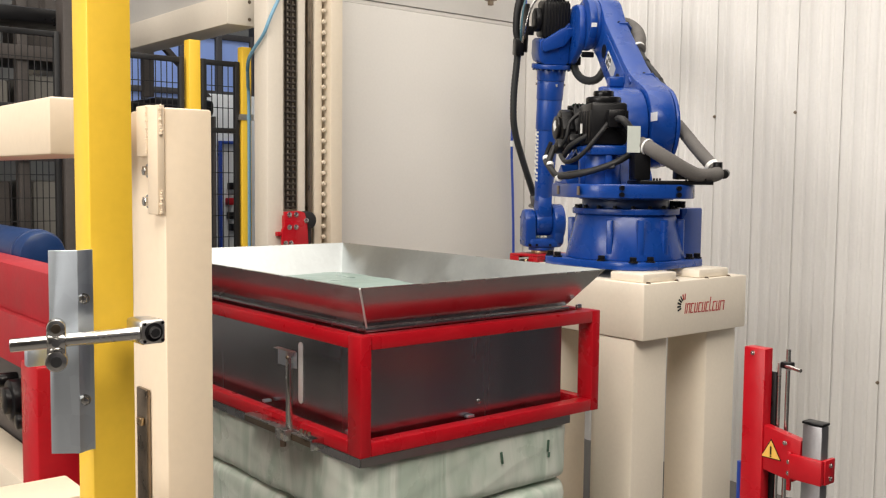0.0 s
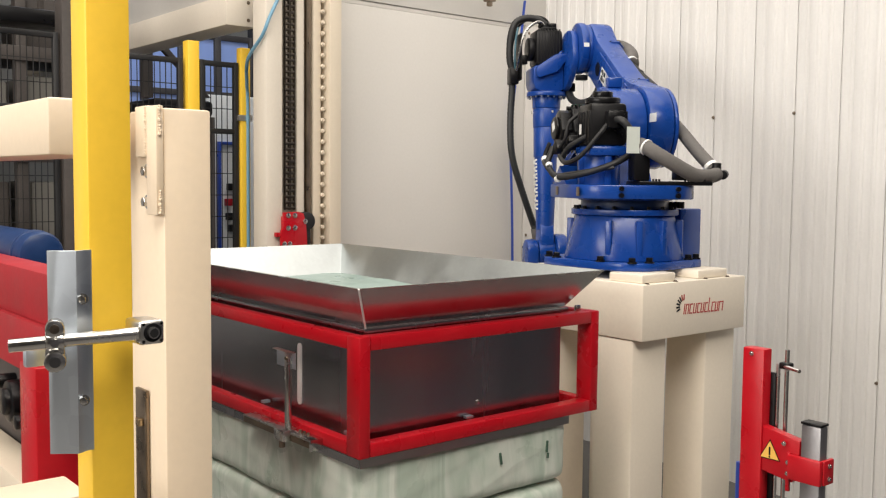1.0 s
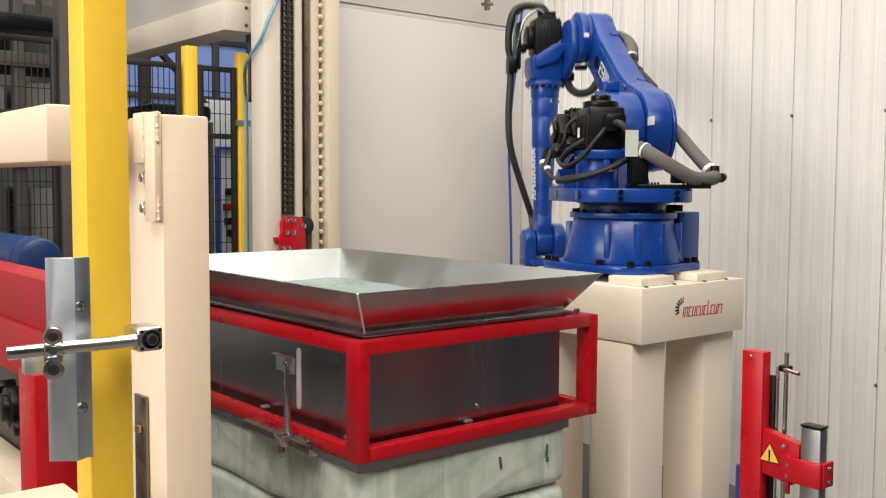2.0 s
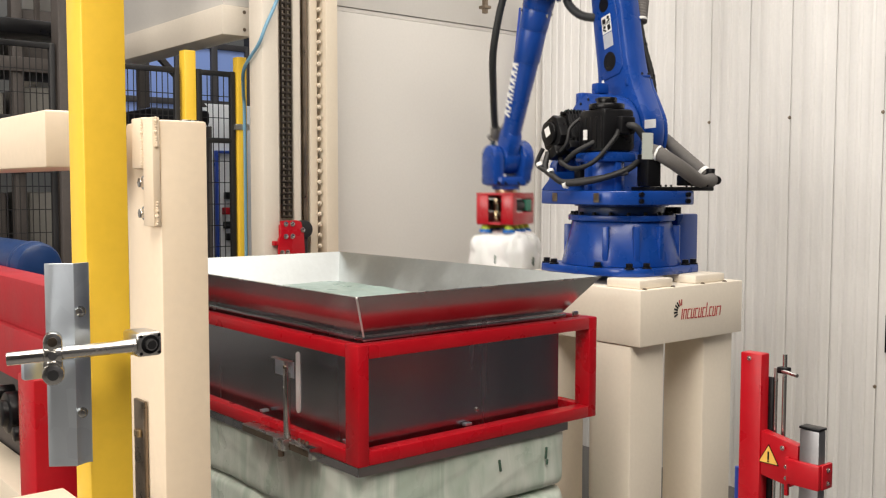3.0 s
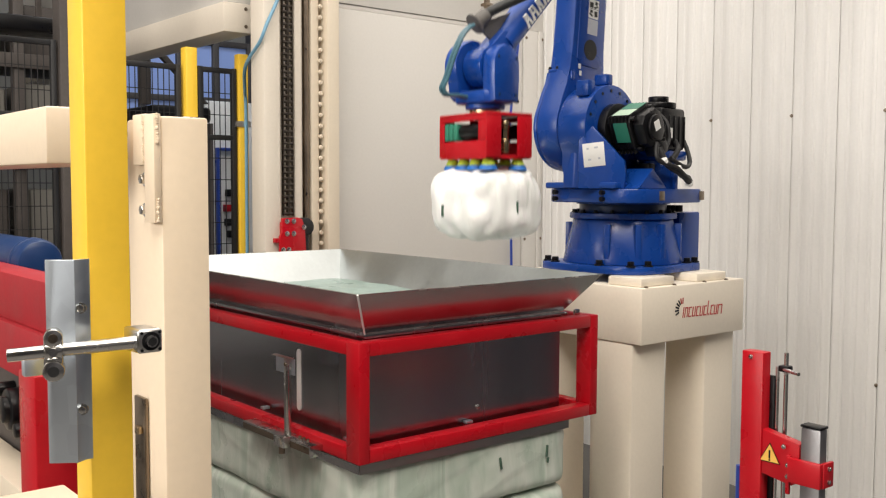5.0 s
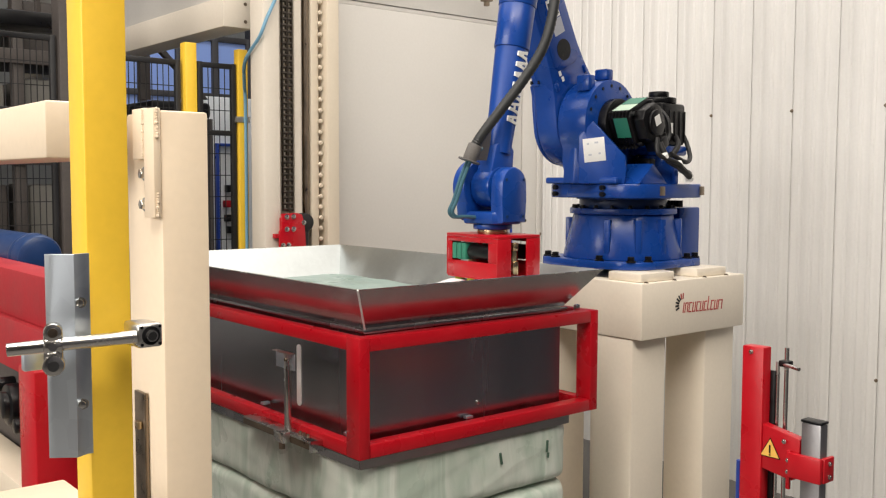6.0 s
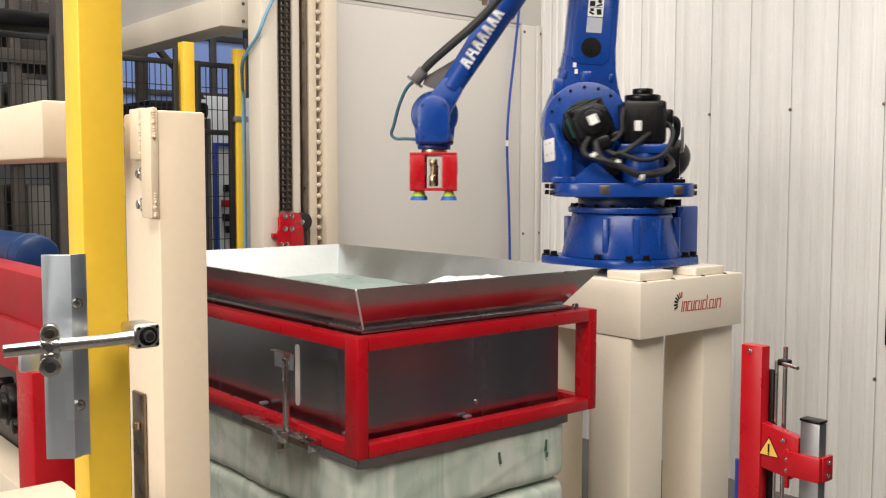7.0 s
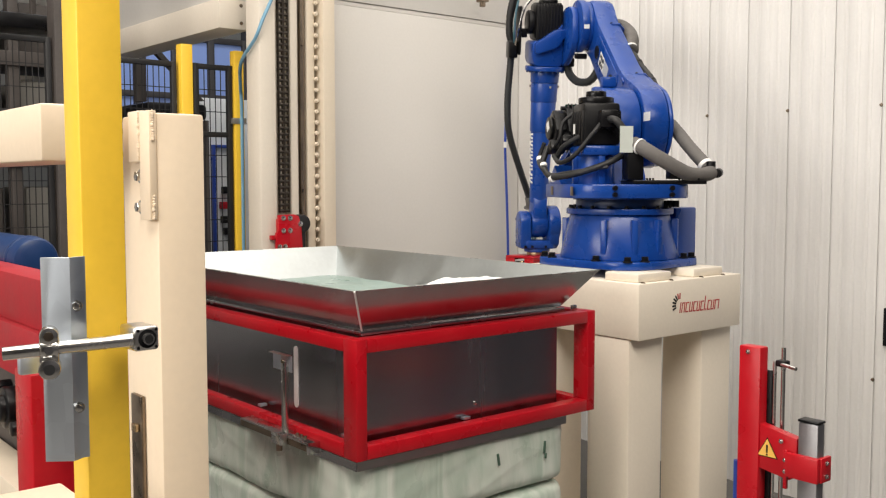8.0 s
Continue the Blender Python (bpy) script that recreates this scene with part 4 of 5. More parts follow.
def side_stand():
    """The red stand with the warning sign."""
    t = thing("red_stand", "red steel stand with a yellow warning triangle", "stand", at=pose(0.014, -0.013, 0))
    boxed("column", (0.945, 0.990, -0.803, -0.728, FLOOR, 1.132), RED, t, 0.004)
    bm = bmesh.new()
    prism(bm, [(-0.8035, 0.892), (-0.93, 0.868), (-0.93, 0.760), (-0.905, 0.735), (-0.8035, 0.752)], 0.950, 0.985, "x", 0.003)
    part("arm", bm, RED, t)
    boxed("flange", (0.938, 0.9495, -0.905, -0.893, 0.71, 0.83), RED, t, 0.002)
    c = Vector((0.9485, -0.832, 0.813))
    def tri(r, d, ma, nm, lab=""):
        bm = bmesh.new()
        prism(bm, [(c.y + r * math.sin(radians(a)), c.z + r * math.cos(radians(a))) for a in (0, 120, 240)], 0.9495 - d - 0.0006, 0.9495 - d, "x")
        return part(nm, bm, ma, t, lab)
    tri(0.042, 0.0004, BLACK, "sign_border")
    tri(0.0365, 0.0012, SIGN, "warning_sign", "yellow warning triangle with an exclamation mark")
    boxed("sign_mark", (0.9468, 0.9474, c.y - 0.0028, c.y + 0.0028, c.z - 0.008, c.z + 0.018), BLACK, t, 0)
    boxed("sign_mark", (0.9468, 0.9474, c.y - 0.0028, c.y + 0.0028, c.z - 0.0155, c.z - 0.0105), BLACK, t, 0)
    for y, z in ((-0.90, 0.80), (-0.90, 0.765), (-0.885, 0.855), (-0.76, 1.115)):
        shared("bolt", BOLT, t, Matrix.Translation((0.944 if z > 1 else 0.938, y, z)) @ FACE_X @ Matrix.Diagonal((0.5, 0.5, 0.5, 1)))
    a = thing("profile_post", "grey aluminium profile post with a black cap", "post", at=pose(0.014, -0.013, 0))
    boxed("profile", (0.945, 0.985, -1.000, -0.936, FLOOR, 0.925), ALU, a, 0.005)
    boxed("cap", (0.943, 0.987, -1.002, -0.934, 0.9255, 0.934), BLACK, a, 0.003)
    k = thing("red_clamp", "red painted clamp gripping the profile post", "clamp", at=pose(0.014, -0.013, 0))
    boxed("jaw", (0.925, 0.9425, -1.012, -0.905, 0.752, 0.828), RED, k, 0.004)
    boxed("jaw", (0.9426, 1.0, -1.016, -1.0025, 0.752, 0.828), RED, k, 0.004)
    for z in (0.77, 0.81):
        shared("bolt", BOLT, k, Matrix.Translation((0.97, -1.016, z)) @ FACE_Y @ Matrix.Diagonal((0.5, 0.5, 0.5, 1)))
    g = thing("guide_rods", "slim steel guide rods with a black strip", "guide", at=pose(-0.016, 0.018, -0.004))
    boxed("strip", (1.02, 1.03, -0.848, -0.80, 0.2, 1.060), BLACK, g, 0.002)
    rodded("rod", (1.04, -0.875, 0.0), (1.04, -0.875, 1.135), 0.007, STEEL, g, 14)
    rodded("rod", (1.03, -0.852, 0.0), (1.03, -0.852, 1.09), 0.006, STEEL, g, 14)
    boxed("rod_block", (1.025, 1.055, -0.89, -0.855, 1.075, 1.095), BLACK, g, 0.004)
    rodded("handle", (1.04, -0.845, 1.085), (1.01, -0.935, 1.08), 0.006, STEEL, g, 12)
    boxed("base_bar", (0.99, 1.06, -0.90, -0.79, FLOOR + 0.02, 0.21), BLACK, g, 0.004)
    bm = bmesh.new()
    rod(bm, (1.02, -0.700, FLOOR), (1.02, -0.700, 0.74), 0.009, 12)
    tagged(part("blue_pipe", bm, CABLEB), "thin blue upright pipe behind the red stand", "pipe")


for build in (hall, cladding, wall_bracket, back_panel, hanging_cable, ceiling_stub, mast, carriage, overhead_beam, fences, far_store, gantry, sensor_post, red_conveyor, forming_frame, tray, slot_clamp, sack_stack, pedestal, side_stand):
    build()


# ---- palletising robot ----
BASE = Vector((1.796, 0.452, 1.265))
OFF, H2, L2, L3 = 0.164, 0.648, 0.902, 1.144     # shoulder offset and height, lower arm, upper arm
RISE, SIDE = 0.178, 0.073                         # the forearm stands off the elbow axis
TOOL = -0.180                                     # tool flange under the wrist axis


def smoothed(outline, r):
    """The outline with each corner cut by two points at about r."""
    out = []
    k = len(outline)
    for i in range(k):
        p, q, s = (Vector((*outline[(i + j) % k], 0)) for j in (-1, 0, 1))
        for w in (p, s):
            d = w - q
            out.append(tuple((q + d.normalized() * min(r, d.length * 0.4))[:2]))
    return out


def robot_base(t):
    bm = bmesh.new()
    prism(bm, smoothed([(-0.30, -0.13), (-0.26, -0.27), (-0.13, -0.31), (0.13, -0.28), (0.27, -0.27), (0.28, -0.13), (0.28, 0.13), (0.27, 0.29), (0.13, 0.31), (-0.13, 0.31), (-0.27, 0.29), (-0.30, 0.13)], 0.05), 0.0, 0.034, "z", 0.004)
    b = part("base", bm, BLUE, t)
    bm = bmesh.new()
    rod(bm, (0, 0, 0.0345), (0, 0, 0.235), 0.275, 48, 0.228, True, 0.006)
    rod(bm, (0, 0, 0.2355), (0, 0, 0.262), 0.245, 48, None, True, 0.004)
    part("housing", bm, BLUE, b)
    for a in (205, 235, 262, 300, 30, 120):
        boxed("rib", (0.236, 0.268, -0.014, 0.014, 0.0345, 0.215), BLUE, b, 0.004, "", pose(0, 0, 0, 0, 0, a))
    rodded("swivel_ring", (0, 0, 0.2625), (0, 0, 0.305), 0.20, BLUED, b, 48, bevel=0.004)
    for i in range(18):
        a = radians(i * 20 + 8)
        shared("ring_bolt", BOLTB, b, Matrix.Translation((0.225 * math.cos(a), 0.225 * math.sin(a), 0.2622)) @ Matrix.Diagonal((0.6, 0.6, 0.6, 1)))
    for x, y in ((-0.235, -0.245), (-0.155, -0.275), (0.155, -0.25), (0.22, -0.245), (-0.235, 0.25), (-0.27, 0.17), (0.22, 0.25), (0.155, 0.275), (-0.275, -0.10)):
        shared("anchor_bolt", BOLTB, b, Matrix.Translation((x, y, 0.0343)))
    bm = bmesh.new()
    box(bm, 0.24, 0.40, -0.14, 0.11, 0.012, 0.262, 0.008)
    box(bm, 0.20, 0.30, -0.06, 0.06, 0.262, 0.285, 0.006)
    part("connector_box", bm, BLUE, b)
    bm = bmesh.new()
    for i in range(3):
        rod(bm, (0.21, -0.16 + i * 0.03, 0.265), (0.21, -0.16 + i * 0.03, 0.296), 0.017, 10)
    part("cable_glands", bm, BLACK, b)


def robot_turret(t):
    bm = bmesh.new()
    prism(bm, smoothed([(-0.30, -0.17), (-0.18, -0.27), (0.20, -0.27), (0.31, -0.16), (0.33, 0.17), (0.27, 0.29), (-0.22, 0.29), (-0.30, 0.19)], 0.04), 0.310, 0.372, "z", 0.006)
    rod(bm, (0, 0, 0.302), (0, 0, 0.3105), 0.215, 40)
    u = part("turret", bm, BLUE, t)
    # shoulder bracket, a round cheek on a broad foot
    bm = bmesh.new()
    cheek = arc(0.174, 0.638, 0.195, -35, 205, 26) + [(-0.05, 0.46), (-0.10, 0.372), (0.31, 0.372), (0.335, 0.47)]
    prism(bm, cheek, -0.095, 0.060, "y", 0.006)
    box(bm, 0.18, 0.335, -0.19, 0.20, 0.3722, 0.40, 0.008)
    prism(bm, [(0.30, 0.40), (0.30, 0.52), (0.12, 0.40)], 0.061, 0.12, "y", 0.003)
    prism(bm, [(0.05, 0.3725), (0.27, 0.3725), (0.16, 0.46)], 0.12, 0.27, "y", 0.003)
    part("shoulder_bracket", bm, BLUE, u)
    for a in range(20, 175, 22):
        p = Vector((0.174 + 0.168 * math.cos(radians(a)), 0.0603, 0.638 + 0.168 * math.sin(radians(a))))
        rodded("cheek_bolt", p, p + Vector((0, 0.002, 0)), 0.0075, BLACK, u, 10)
    for x in (0.0, 0.13):
        boxed("stop_block", (OFF - 0.02 + x, OFF + 0.03 + x, -0.03, 0.04, H2 + (0.185 if x == 0 else 0.13), H2 + (0.235 if x == 0 else 0.20)), BLUE, u, 0.008)
    bm = bmesh.new()
    prism(bm, [(0.24, -0.095), (0.335, -0.090), (0.348, -0.022), (0.306, 0.066), (0.24, 0.070)], 0.3725, 0.560, "z")
    for v in bm.verts:
        if v.co.z > 0.5:
            v.co.x -= 0.012
    es = list(bm.edges)
    bmesh.ops.bevel(bm, geom=es, offset=0.008, segments=3, affect="EDGES", profile=0.5)
    part("bracket_web", bm, BLUE, u)
    # slanting front plate with the data label
    L = Matrix.Translation((0.3896, -0.0026, 0)) @ pose(0, 0, 0, 0, 0, 25.5)
    bm = bmesh.new()
    prism(bm, [(0.036, 0.3728), (0.236, 0.3728), (0.242, 0.435), (0.236, 0.492), (0.096, 0.643), (0.036, 0.580)], -0.040, 0.0, "x", 0.004)
    bmesh.ops.transform(bm, matrix=L, verts=bm.verts)
    part("front_plate", bm, BLUE, u)
    L = L @ pose(0.0012, 0.104, 0.519, 6, 0, 0)
    lab = boxed("data_label", (-0.0008, 0.0008, -0.047, 0.047, -0.051, 0.051), WHITE, u, 0.0004, "white data label", L)
    for y, z, w in ((-0.025, 0.028, 0.010), (0.012, 0.030, 0.016), (-0.02, -0.02, 0.014), (0.022, -0.018, 0.010)):
        boxed("print_bar", (0.0009, 0.0013, y - w / 2, y + w / 2, z - 0.004, z + 0.004), SILVER, lab, 0, "", L)
    # motor of the swivel axis on its column
    bm = bmesh.new()
    rod(bm, (-0.06, 0.14, 0.372), (-0.06, 0.14, 0.50), 0.085, 28, None, True, 0.003)
    box(bm, -0.17, 0.05, 0.05, 0.23, 0.50, 0.545, 0.012)
    box(bm, -0.075, -0.045, 0.21, 0.245, 0.372, 0.50, 0.003)
    box(bm, -0.16, -0.13, 0.125, 0.155, 0.372, 0.50, 0.003)
    part("motor_column", bm, BLUE, u)
    bm = bmesh.new()
    box(bm, -0.158, 0.030, 0.055, 0.225, 0.5455, 0.735, 0.016)
    rod(bm, (-0.065, 0.14, 0.735), (-0.065, 0.14, 0.762), 0.080, 28, None, True, 0.006)
    rod(bm, (-0.065, 0.14, 0.762), (-0.065, 0.14, 0.79), 0.046, 24, None, True, 0.004)
    for i in range(5):
        boxed("motor_rib", (-0.15 + i * 0.04, -0.142 + i * 0.04, 0.05, 0.23, 0.56, 0.70), BLACK, u, 0.002)
    box(bm, -0.20, -0.15, 0.08, 0.16, 0.62, 0.70, 0.01)
    mo = part("swivel_motor", bm, BLACK, u, "black servo motor")
    boxed("motor_label", (-0.045, -0.015, 0.2305, 0.2315, 0.60, 0.645), WHITE, mo, 0)
    for k, pts in enumerate((((-0.10, 0.20, 0.60), (-0.02, 0.275, 0.545), (0.06, 0.285, 0.495), (0.12, 0.262, 0.520)),
                             ((-0.15, 0.13, 0.66), (-0.19, 0.19, 0.600), (-0.14, 0.262, 0.500), (-0.04, 0.300, 0.470), (0.07, 0.298, 0.505)),
                             ((0.03, 0.215, 0.70), (0.045, 0.262, 0.655), (0.05, 0.275, 0.59), (0.09, 0.285, 0.55)))):
        bm = bmesh.new()
        pipe(bm, pts, 0.012 - 0.002 * k, 10, 8, 0.001)
        part("cable_loom", bm, RUBBER, u, "black cable loom between the motors")
    boxed("junction_box", (0.045, 0.095, 0.125, 0.205, 0.405, 0.485), BLACK, u, 0.008, "black junction box")
    # motor of the shoulder axis, turned on its flange
    T = Matrix.Translation((0.174, 0, 0.636)) @ pose(0, 0, 0, 0, 25)
    bm = bmesh.new()
    rod(bm, (0, 0.0605, 0), (0, 0.105, 0), 0.112, 36, None, True, 0.005)
    prism(bm, smoothed([(-0.085, -0.085), (0.085, -0.085), (0.085, 0.085), (-0.085, 0.085)], 0.026), 0.1055, 0.225, "y", 0.008)
    prism(bm, smoothed([(-0.074, -0.074), (0.074, -0.074), (0.074, 0.074), (-0.074, 0.074)], 0.030), 0.2255, 0.282, "y", 0.010)
    rod(bm, (0, 0.2825, 0), (0, 0.298, 0), 0.055, 28, None, True, 0.006)
    bmesh.ops.transform(bm, matrix=T, verts=bm.verts)
    mo = part("shoulder_motor", bm, BLACK, u, "black servo motor with cooling ribs")
    for i in range(6):
        boxed("motor_rib", (-0.088, 0.088, 0.118 + i * 0.018, 0.125 + i * 0.018, -0.088, 0.088), BLACK, mo, 0.004, "", T)
    for x, z in ((-0.07, -0.07), (0.07, -0.07), (-0.07, 0.07), (0.07, 0.07)):
        bm = bmesh.new()
        rod(bm, T @ Vector((x, 0.2255, z)), T @ Vector((x, 0.246, z)), 0.010, 8)
        part("motor_bolt", bm, BLACK, mo)
    boxed("plug", (-0.035, 0.035, 0.226, 0.305, -0.125, -0.072), BLACK, mo, 0.010, "black motor plug", T)
    boxed("plug", (-0.095, -0.050, 0.20, 0.262, -0.118, -0.080), BLACK, mo, 0.008, "black motor plug", T)
    boxed("motor_label", (-0.022, 0.018, 0.2982, 0.2990, -0.012, 0.030), WHITE, mo, 0, "", T)
    boxed("green_label", (-0.075, -0.005, 0.13, 0.22, 0.0884, 0.0890), GREEN, mo, 0, "green motor label", T)
    boxed("white_label", (0.0, 0.07, 0.13, 0.22, 0.0884, 0.0890), PALEG, mo, 0, "pale green motor label", T)
    boxed("side_label", (0.0884, 0.0890, 0.14, 0.21, -0.03, 0.06), GREEN, mo, 0, "green motor label", T)
    # cables
    bm = bmesh.new()
    pipe(bm, ((OFF, 0.30, H2 - 0.10), (OFF - 0.02, 0.33, H2 - 0.17), (0.06, 0.345, 0.44), (-0.03, 0.33, 0.405), (-0.14, 0.25, 0.42), (-0.20, 0.14, 0.46), (-0.19, 0.06, 0.50)), 0.014, 10, 8, 0.001)
    pipe(bm, ((OFF + 0.03, 0.31, H2 - 0.08), (OFF + 0.05, 0.33, H2 - 0.15), (0.10, 0.355, 0.46), (0.0, 0.335, 0.415), (-0.12, 0.27, 0.425), (-0.21, 0.13, 0.45)), 0.010, 8, 8)
    pipe(bm, ((-0.19, 0.12, 0.66), (-0.225, 0.10, 0.65), (-0.235, 0.06, 0.60), (-0.225, 0.02, 0.55)), 0.016, 10, 8, 0.001)
    part("motor_cable", bm, RUBBER, u)
    for p, q in (((0.085, 0.343, 0.465), (0.075, 0.344, 0.453)), ((-0.02, 0.333, 0.398), (-0.035, 0.33, 0.398)), ((OFF + 0.02, 0.335, H2 - 0.15), (OFF + 0.01, 0.336, H2 - 0.165))):
        rodded("cable_tie", p, q, 0.017, WHITE, u, 10)
    bm = bmesh.new()
    pipe(bm, ((-0.225, 0.02, 0.55), (-0.262, 0.0, 0.535), (-0.290, -0.04, 0.505), (-0.300, -0.10, 0.470), (-0.290, -0.17, 0.435), (-0.270, -0.23, 0.415), (-0.235, -0.31, 0.415), (-0.205, -0.355, 0.425)), 0.031, 14, 8, 0.0018)
    part("cable_sleeve", bm, SLEEVE, u, "baggy grey woven cable sleeve")
    bm = bmesh.new()
    pipe(bm, ((0.12, -0.29, 0.66), (0.04, -0.30, 0.61), (-0.05, -0.315, 0.545), (-0.12, -0.335, 0.49), (-0.175, -0.355, 0.445)), 0.029, 14, 8, 0.0018)
    part("cable_sleeve", bm, SLEEVE, u, "baggy grey woven cable sleeve")
    bm = bmesh.new()
    pipe(bm, ((0.12, -0.29, 0.66), (0.18, -0.285, 0.68), (0.22, -0.275, 0.66), (0.20, -0.265, 0.60)), 0.020, 12, 8, 0.002)
    part("sleeve_end", bm, RUBBER, u)
    for p, q, r in (((-0.165, -0.350, 0.452), (-0.152, -0.345, 0.464), 0.034), ((-0.255, 0.004, 0.538), (-0.262, 0.0, 0.535), 0.036)):
        rodded("tape_band", p, q, r, WHITE, u, 16, label="white tape band")
    for p, q in (((-0.20, -0.355, 0.415), (-0.20, -0.355, 0.475)), ((-0.222, -0.375, 0.42), (-0.185, -0.40, 0.425))):
        rodded("connector", p, q, 0.021, BLACK, u, 12, bevel=0.003, label="black cable connector")
    boxed("connector", (-0.285, -0.225, -0.21, -0.13, 0.395, 0.445), BLACK, u, 0.006, "black cable connector")
    boxed("sleeve_rail", (-0.285, -0.12, -0.30, 0.04, 0.3722, 0.390), BLACK, u, 0.004, "black perforated cable rail")
    boxed("connector_box", (-0.255, -0.175, -0.02, 0.055, 0.3905, 0.535), BLACK, u, 0.008, "black connector box")
    boxed("hang_tag", (-0.262, -0.2612, 0.035, 0.095, 0.510, 0.625), PAPER, u, 0, "white paper tag on a cable")
    boxed("maker_label", (-0.12, -0.04, -0.0965, -0.0956, 0.66, 0.70), WHITE, u, 0, "small white and red label", pose(0, 0, 0))
    for x in (-0.285, -0.25, -0.215):
        for y in (-0.26, -0.20, -0.05):
            rodded("rail_stud", (x, y, 0.3902), (x, y, 0.3995), 0.005, BLACK, u, 8)
    for x in (-0.20, 0.12):
        boxed("stop_plate", (x - 0.02, x + 0.02, 0.2903, 0.2925, 0.322, 0.362), DSTEEL, u, 0.0008)
    for y in (-0.13, 0.13):
        for z in (0.327, 0.356):
            rodded("edge_bolt", (0.325, y, z), (0.345, y, z), 0.011, BLACK, u, 8)
            rodded("edge_bolt", (-0.295, y, z), (-0.315, y, z), 0.011, BLACK, u, 8)
    return u


def robot_lower_arm(t):
    # a round hub, thicker than the beam that rises from it to the elbow
    bm = bmesh.new()
    prism(bm, arc(0, 0, 0.200, 160, 380, 28) + [(0.170, 0.125), (0.146, 0.19), (0.130, 0.26), (0.120, 0.36), (0.116, 0.60), (0.112, 0.76)] + arc(0, L2, 0.138, -8, 188, 20) + [(-0.112, 0.76), (-0.116, 0.60), (-0.120, 0.36), (-0.130, 0.26), (-0.146, 0.19), (-0.170, 0.125)], -0.228, -0.102, "y", 0.020)
    a = part("lower_arm", bm, BLUE, t)
    bm = bmesh.new()
    prism(bm, arc(0, 0, 0.192, 165, 375, 28) + [(0.150, 0.15), (0.128, 0.20), (0.120, 0.2445), (-0.120, 0.2445), (-0.128, 0.20), (-0.150, 0.15)], -0.250, -0.2285, "y", 0.008)
    part("hub", bm, BLUE, a)
    # ledges where the beam meets hub and elbow, with their bolts
    for z0, z1, w in ((0.245, 0.258, 0.136), (0.735, 0.748, 0.120)):
        bm = bmesh.new()
        prism(bm, smoothed([(-w, -0.252), (w, -0.252), (w, -0.150), (-w, -0.150)], 0.03), z0, z1, "z", 0.004)
        part("ledge", bm, BLUE, a)
        for x in (-w + 0.012, w - 0.012):
            for y in (-0.222, -0.18):
                shared("ledge_bolt", BOLTB, a, Matrix.Translation((x, y, z1)) @ Matrix.Diagonal((0.55, 0.55, 0.5, 1)))
    rodded("hub_cap", (0, -0.2505, 0), (0, -0.268, 0), 0.15, BLUE, a, 36, bevel=0.008)
    rodded("elbow_hub", (0, -0.1035, L2), (0, -0.082, L2), 0.132, BLUE, a, 36, bevel=0.004)
    rodded("elbow_cap", (0, -0.2285, L2), (0, -0.240, L2), 0.095, BLUE, a, 32, bevel=0.005)
    bm = bmesh.new()
    prism(bm, smoothed([(-0.092, 0.28), (0.092, 0.28), (0.086, 0.70), (-0.086, 0.70)], 0.03), -0.1037, -0.097, "y", 0.004)
    part("web_panel", bm, BLUE, a)
    for x in (-0.118, 0.100):
        boxed("lug", (x, x + 0.022, -0.135, -0.096, 0.205, 0.245), BLUE, a, 0.006)
    # black discs on the panel stand for the shade inside open holes
    rodded("access_hole", (0.0, -0.0968, 0.358), (0.0, -0.0955, 0.358), 0.047, BLACK, a, 28)
    rodded("access_hole", (0.0, -0.0968, 0.645), (0.0, -0.0955, 0.645), 0.036, BLACK, a, 28)
    boxed("warning_label", (-0.042, 0.030, -0.0968, -0.0958, 0.502, 0.588), WHITE, a, 0, "white label with black pictograms")
    for x0, x1, z0, z1, tilt in ((-0.036, -0.008, 0.552, 0.560, 20), (-0.002, 0.024, 0.550, 0.574, 0), (-0.038, 0.026, 0.5445, 0.547, 0), (-0.034, -0.012, 0.512, 0.538, 8), (0.0, 0.024, 0.513, 0.522, -25), (-0.032, -0.014, 0.566, 0.581, -18), (0.002, 0.020, 0.526, 0.540, 0)):
        c = Vector(((x0 + x1) / 2, -0.0955, (z0 + z1) / 2))
        boxed("pictogram", ((x0 - x1) / 2, (x1 - x0) / 2, -0.0004, 0.0004, (z0 - z1) / 2, (z1 - z0) / 2), BLACK, a, 0, "", Matrix.Translation(c) @ pose(0, 0, 0, 0, tilt))
    boxed("blank_label", (-0.042, 0.030, -0.0968, -0.0958, 0.428, 0.498), SILVER, a, 0, "blank silver label")
    for x, z in ((0.062, 0.262), (0.052, 0.232)):
        boxed("axis_mark", (x, x + 0.016, -0.0985 if z > 0.25 else -0.0995, -0.0965 if z > 0.25 else -0.0985, z, z + 0.022), WHITE, a, 0)
    # black hose and a baggy woven sleeve up the outer side of the arm
    bm = bmesh.new()
    pipe(bm, ((-0.06, -0.285, 0.02), (-0.075, -0.282, 0.14), (-0.085, -0.272, 0.28), (-0.085, -0.245, 0.42), (-0.08, -0.238, 0.58)), 0.016, 12, 8, 0.0015)
    part("arm_hose", bm, RUBBER, a, "black hose tied along the arm")
    bm = bmesh.new()
    pipe(bm, ((-0.082, -0.240, 0.54), (-0.080, -0.256, 0.60), (-0.072, -0.278, 0.67), (-0.064, -0.284, 0.75), (-0.055, -0.262, 0.82), (-0.04, -0.226, 0.86)), 0.034, 14, 10, 0.003)
    part("cable_sleeve", bm, SLEEVE, a, "grey woven cable sleeve")
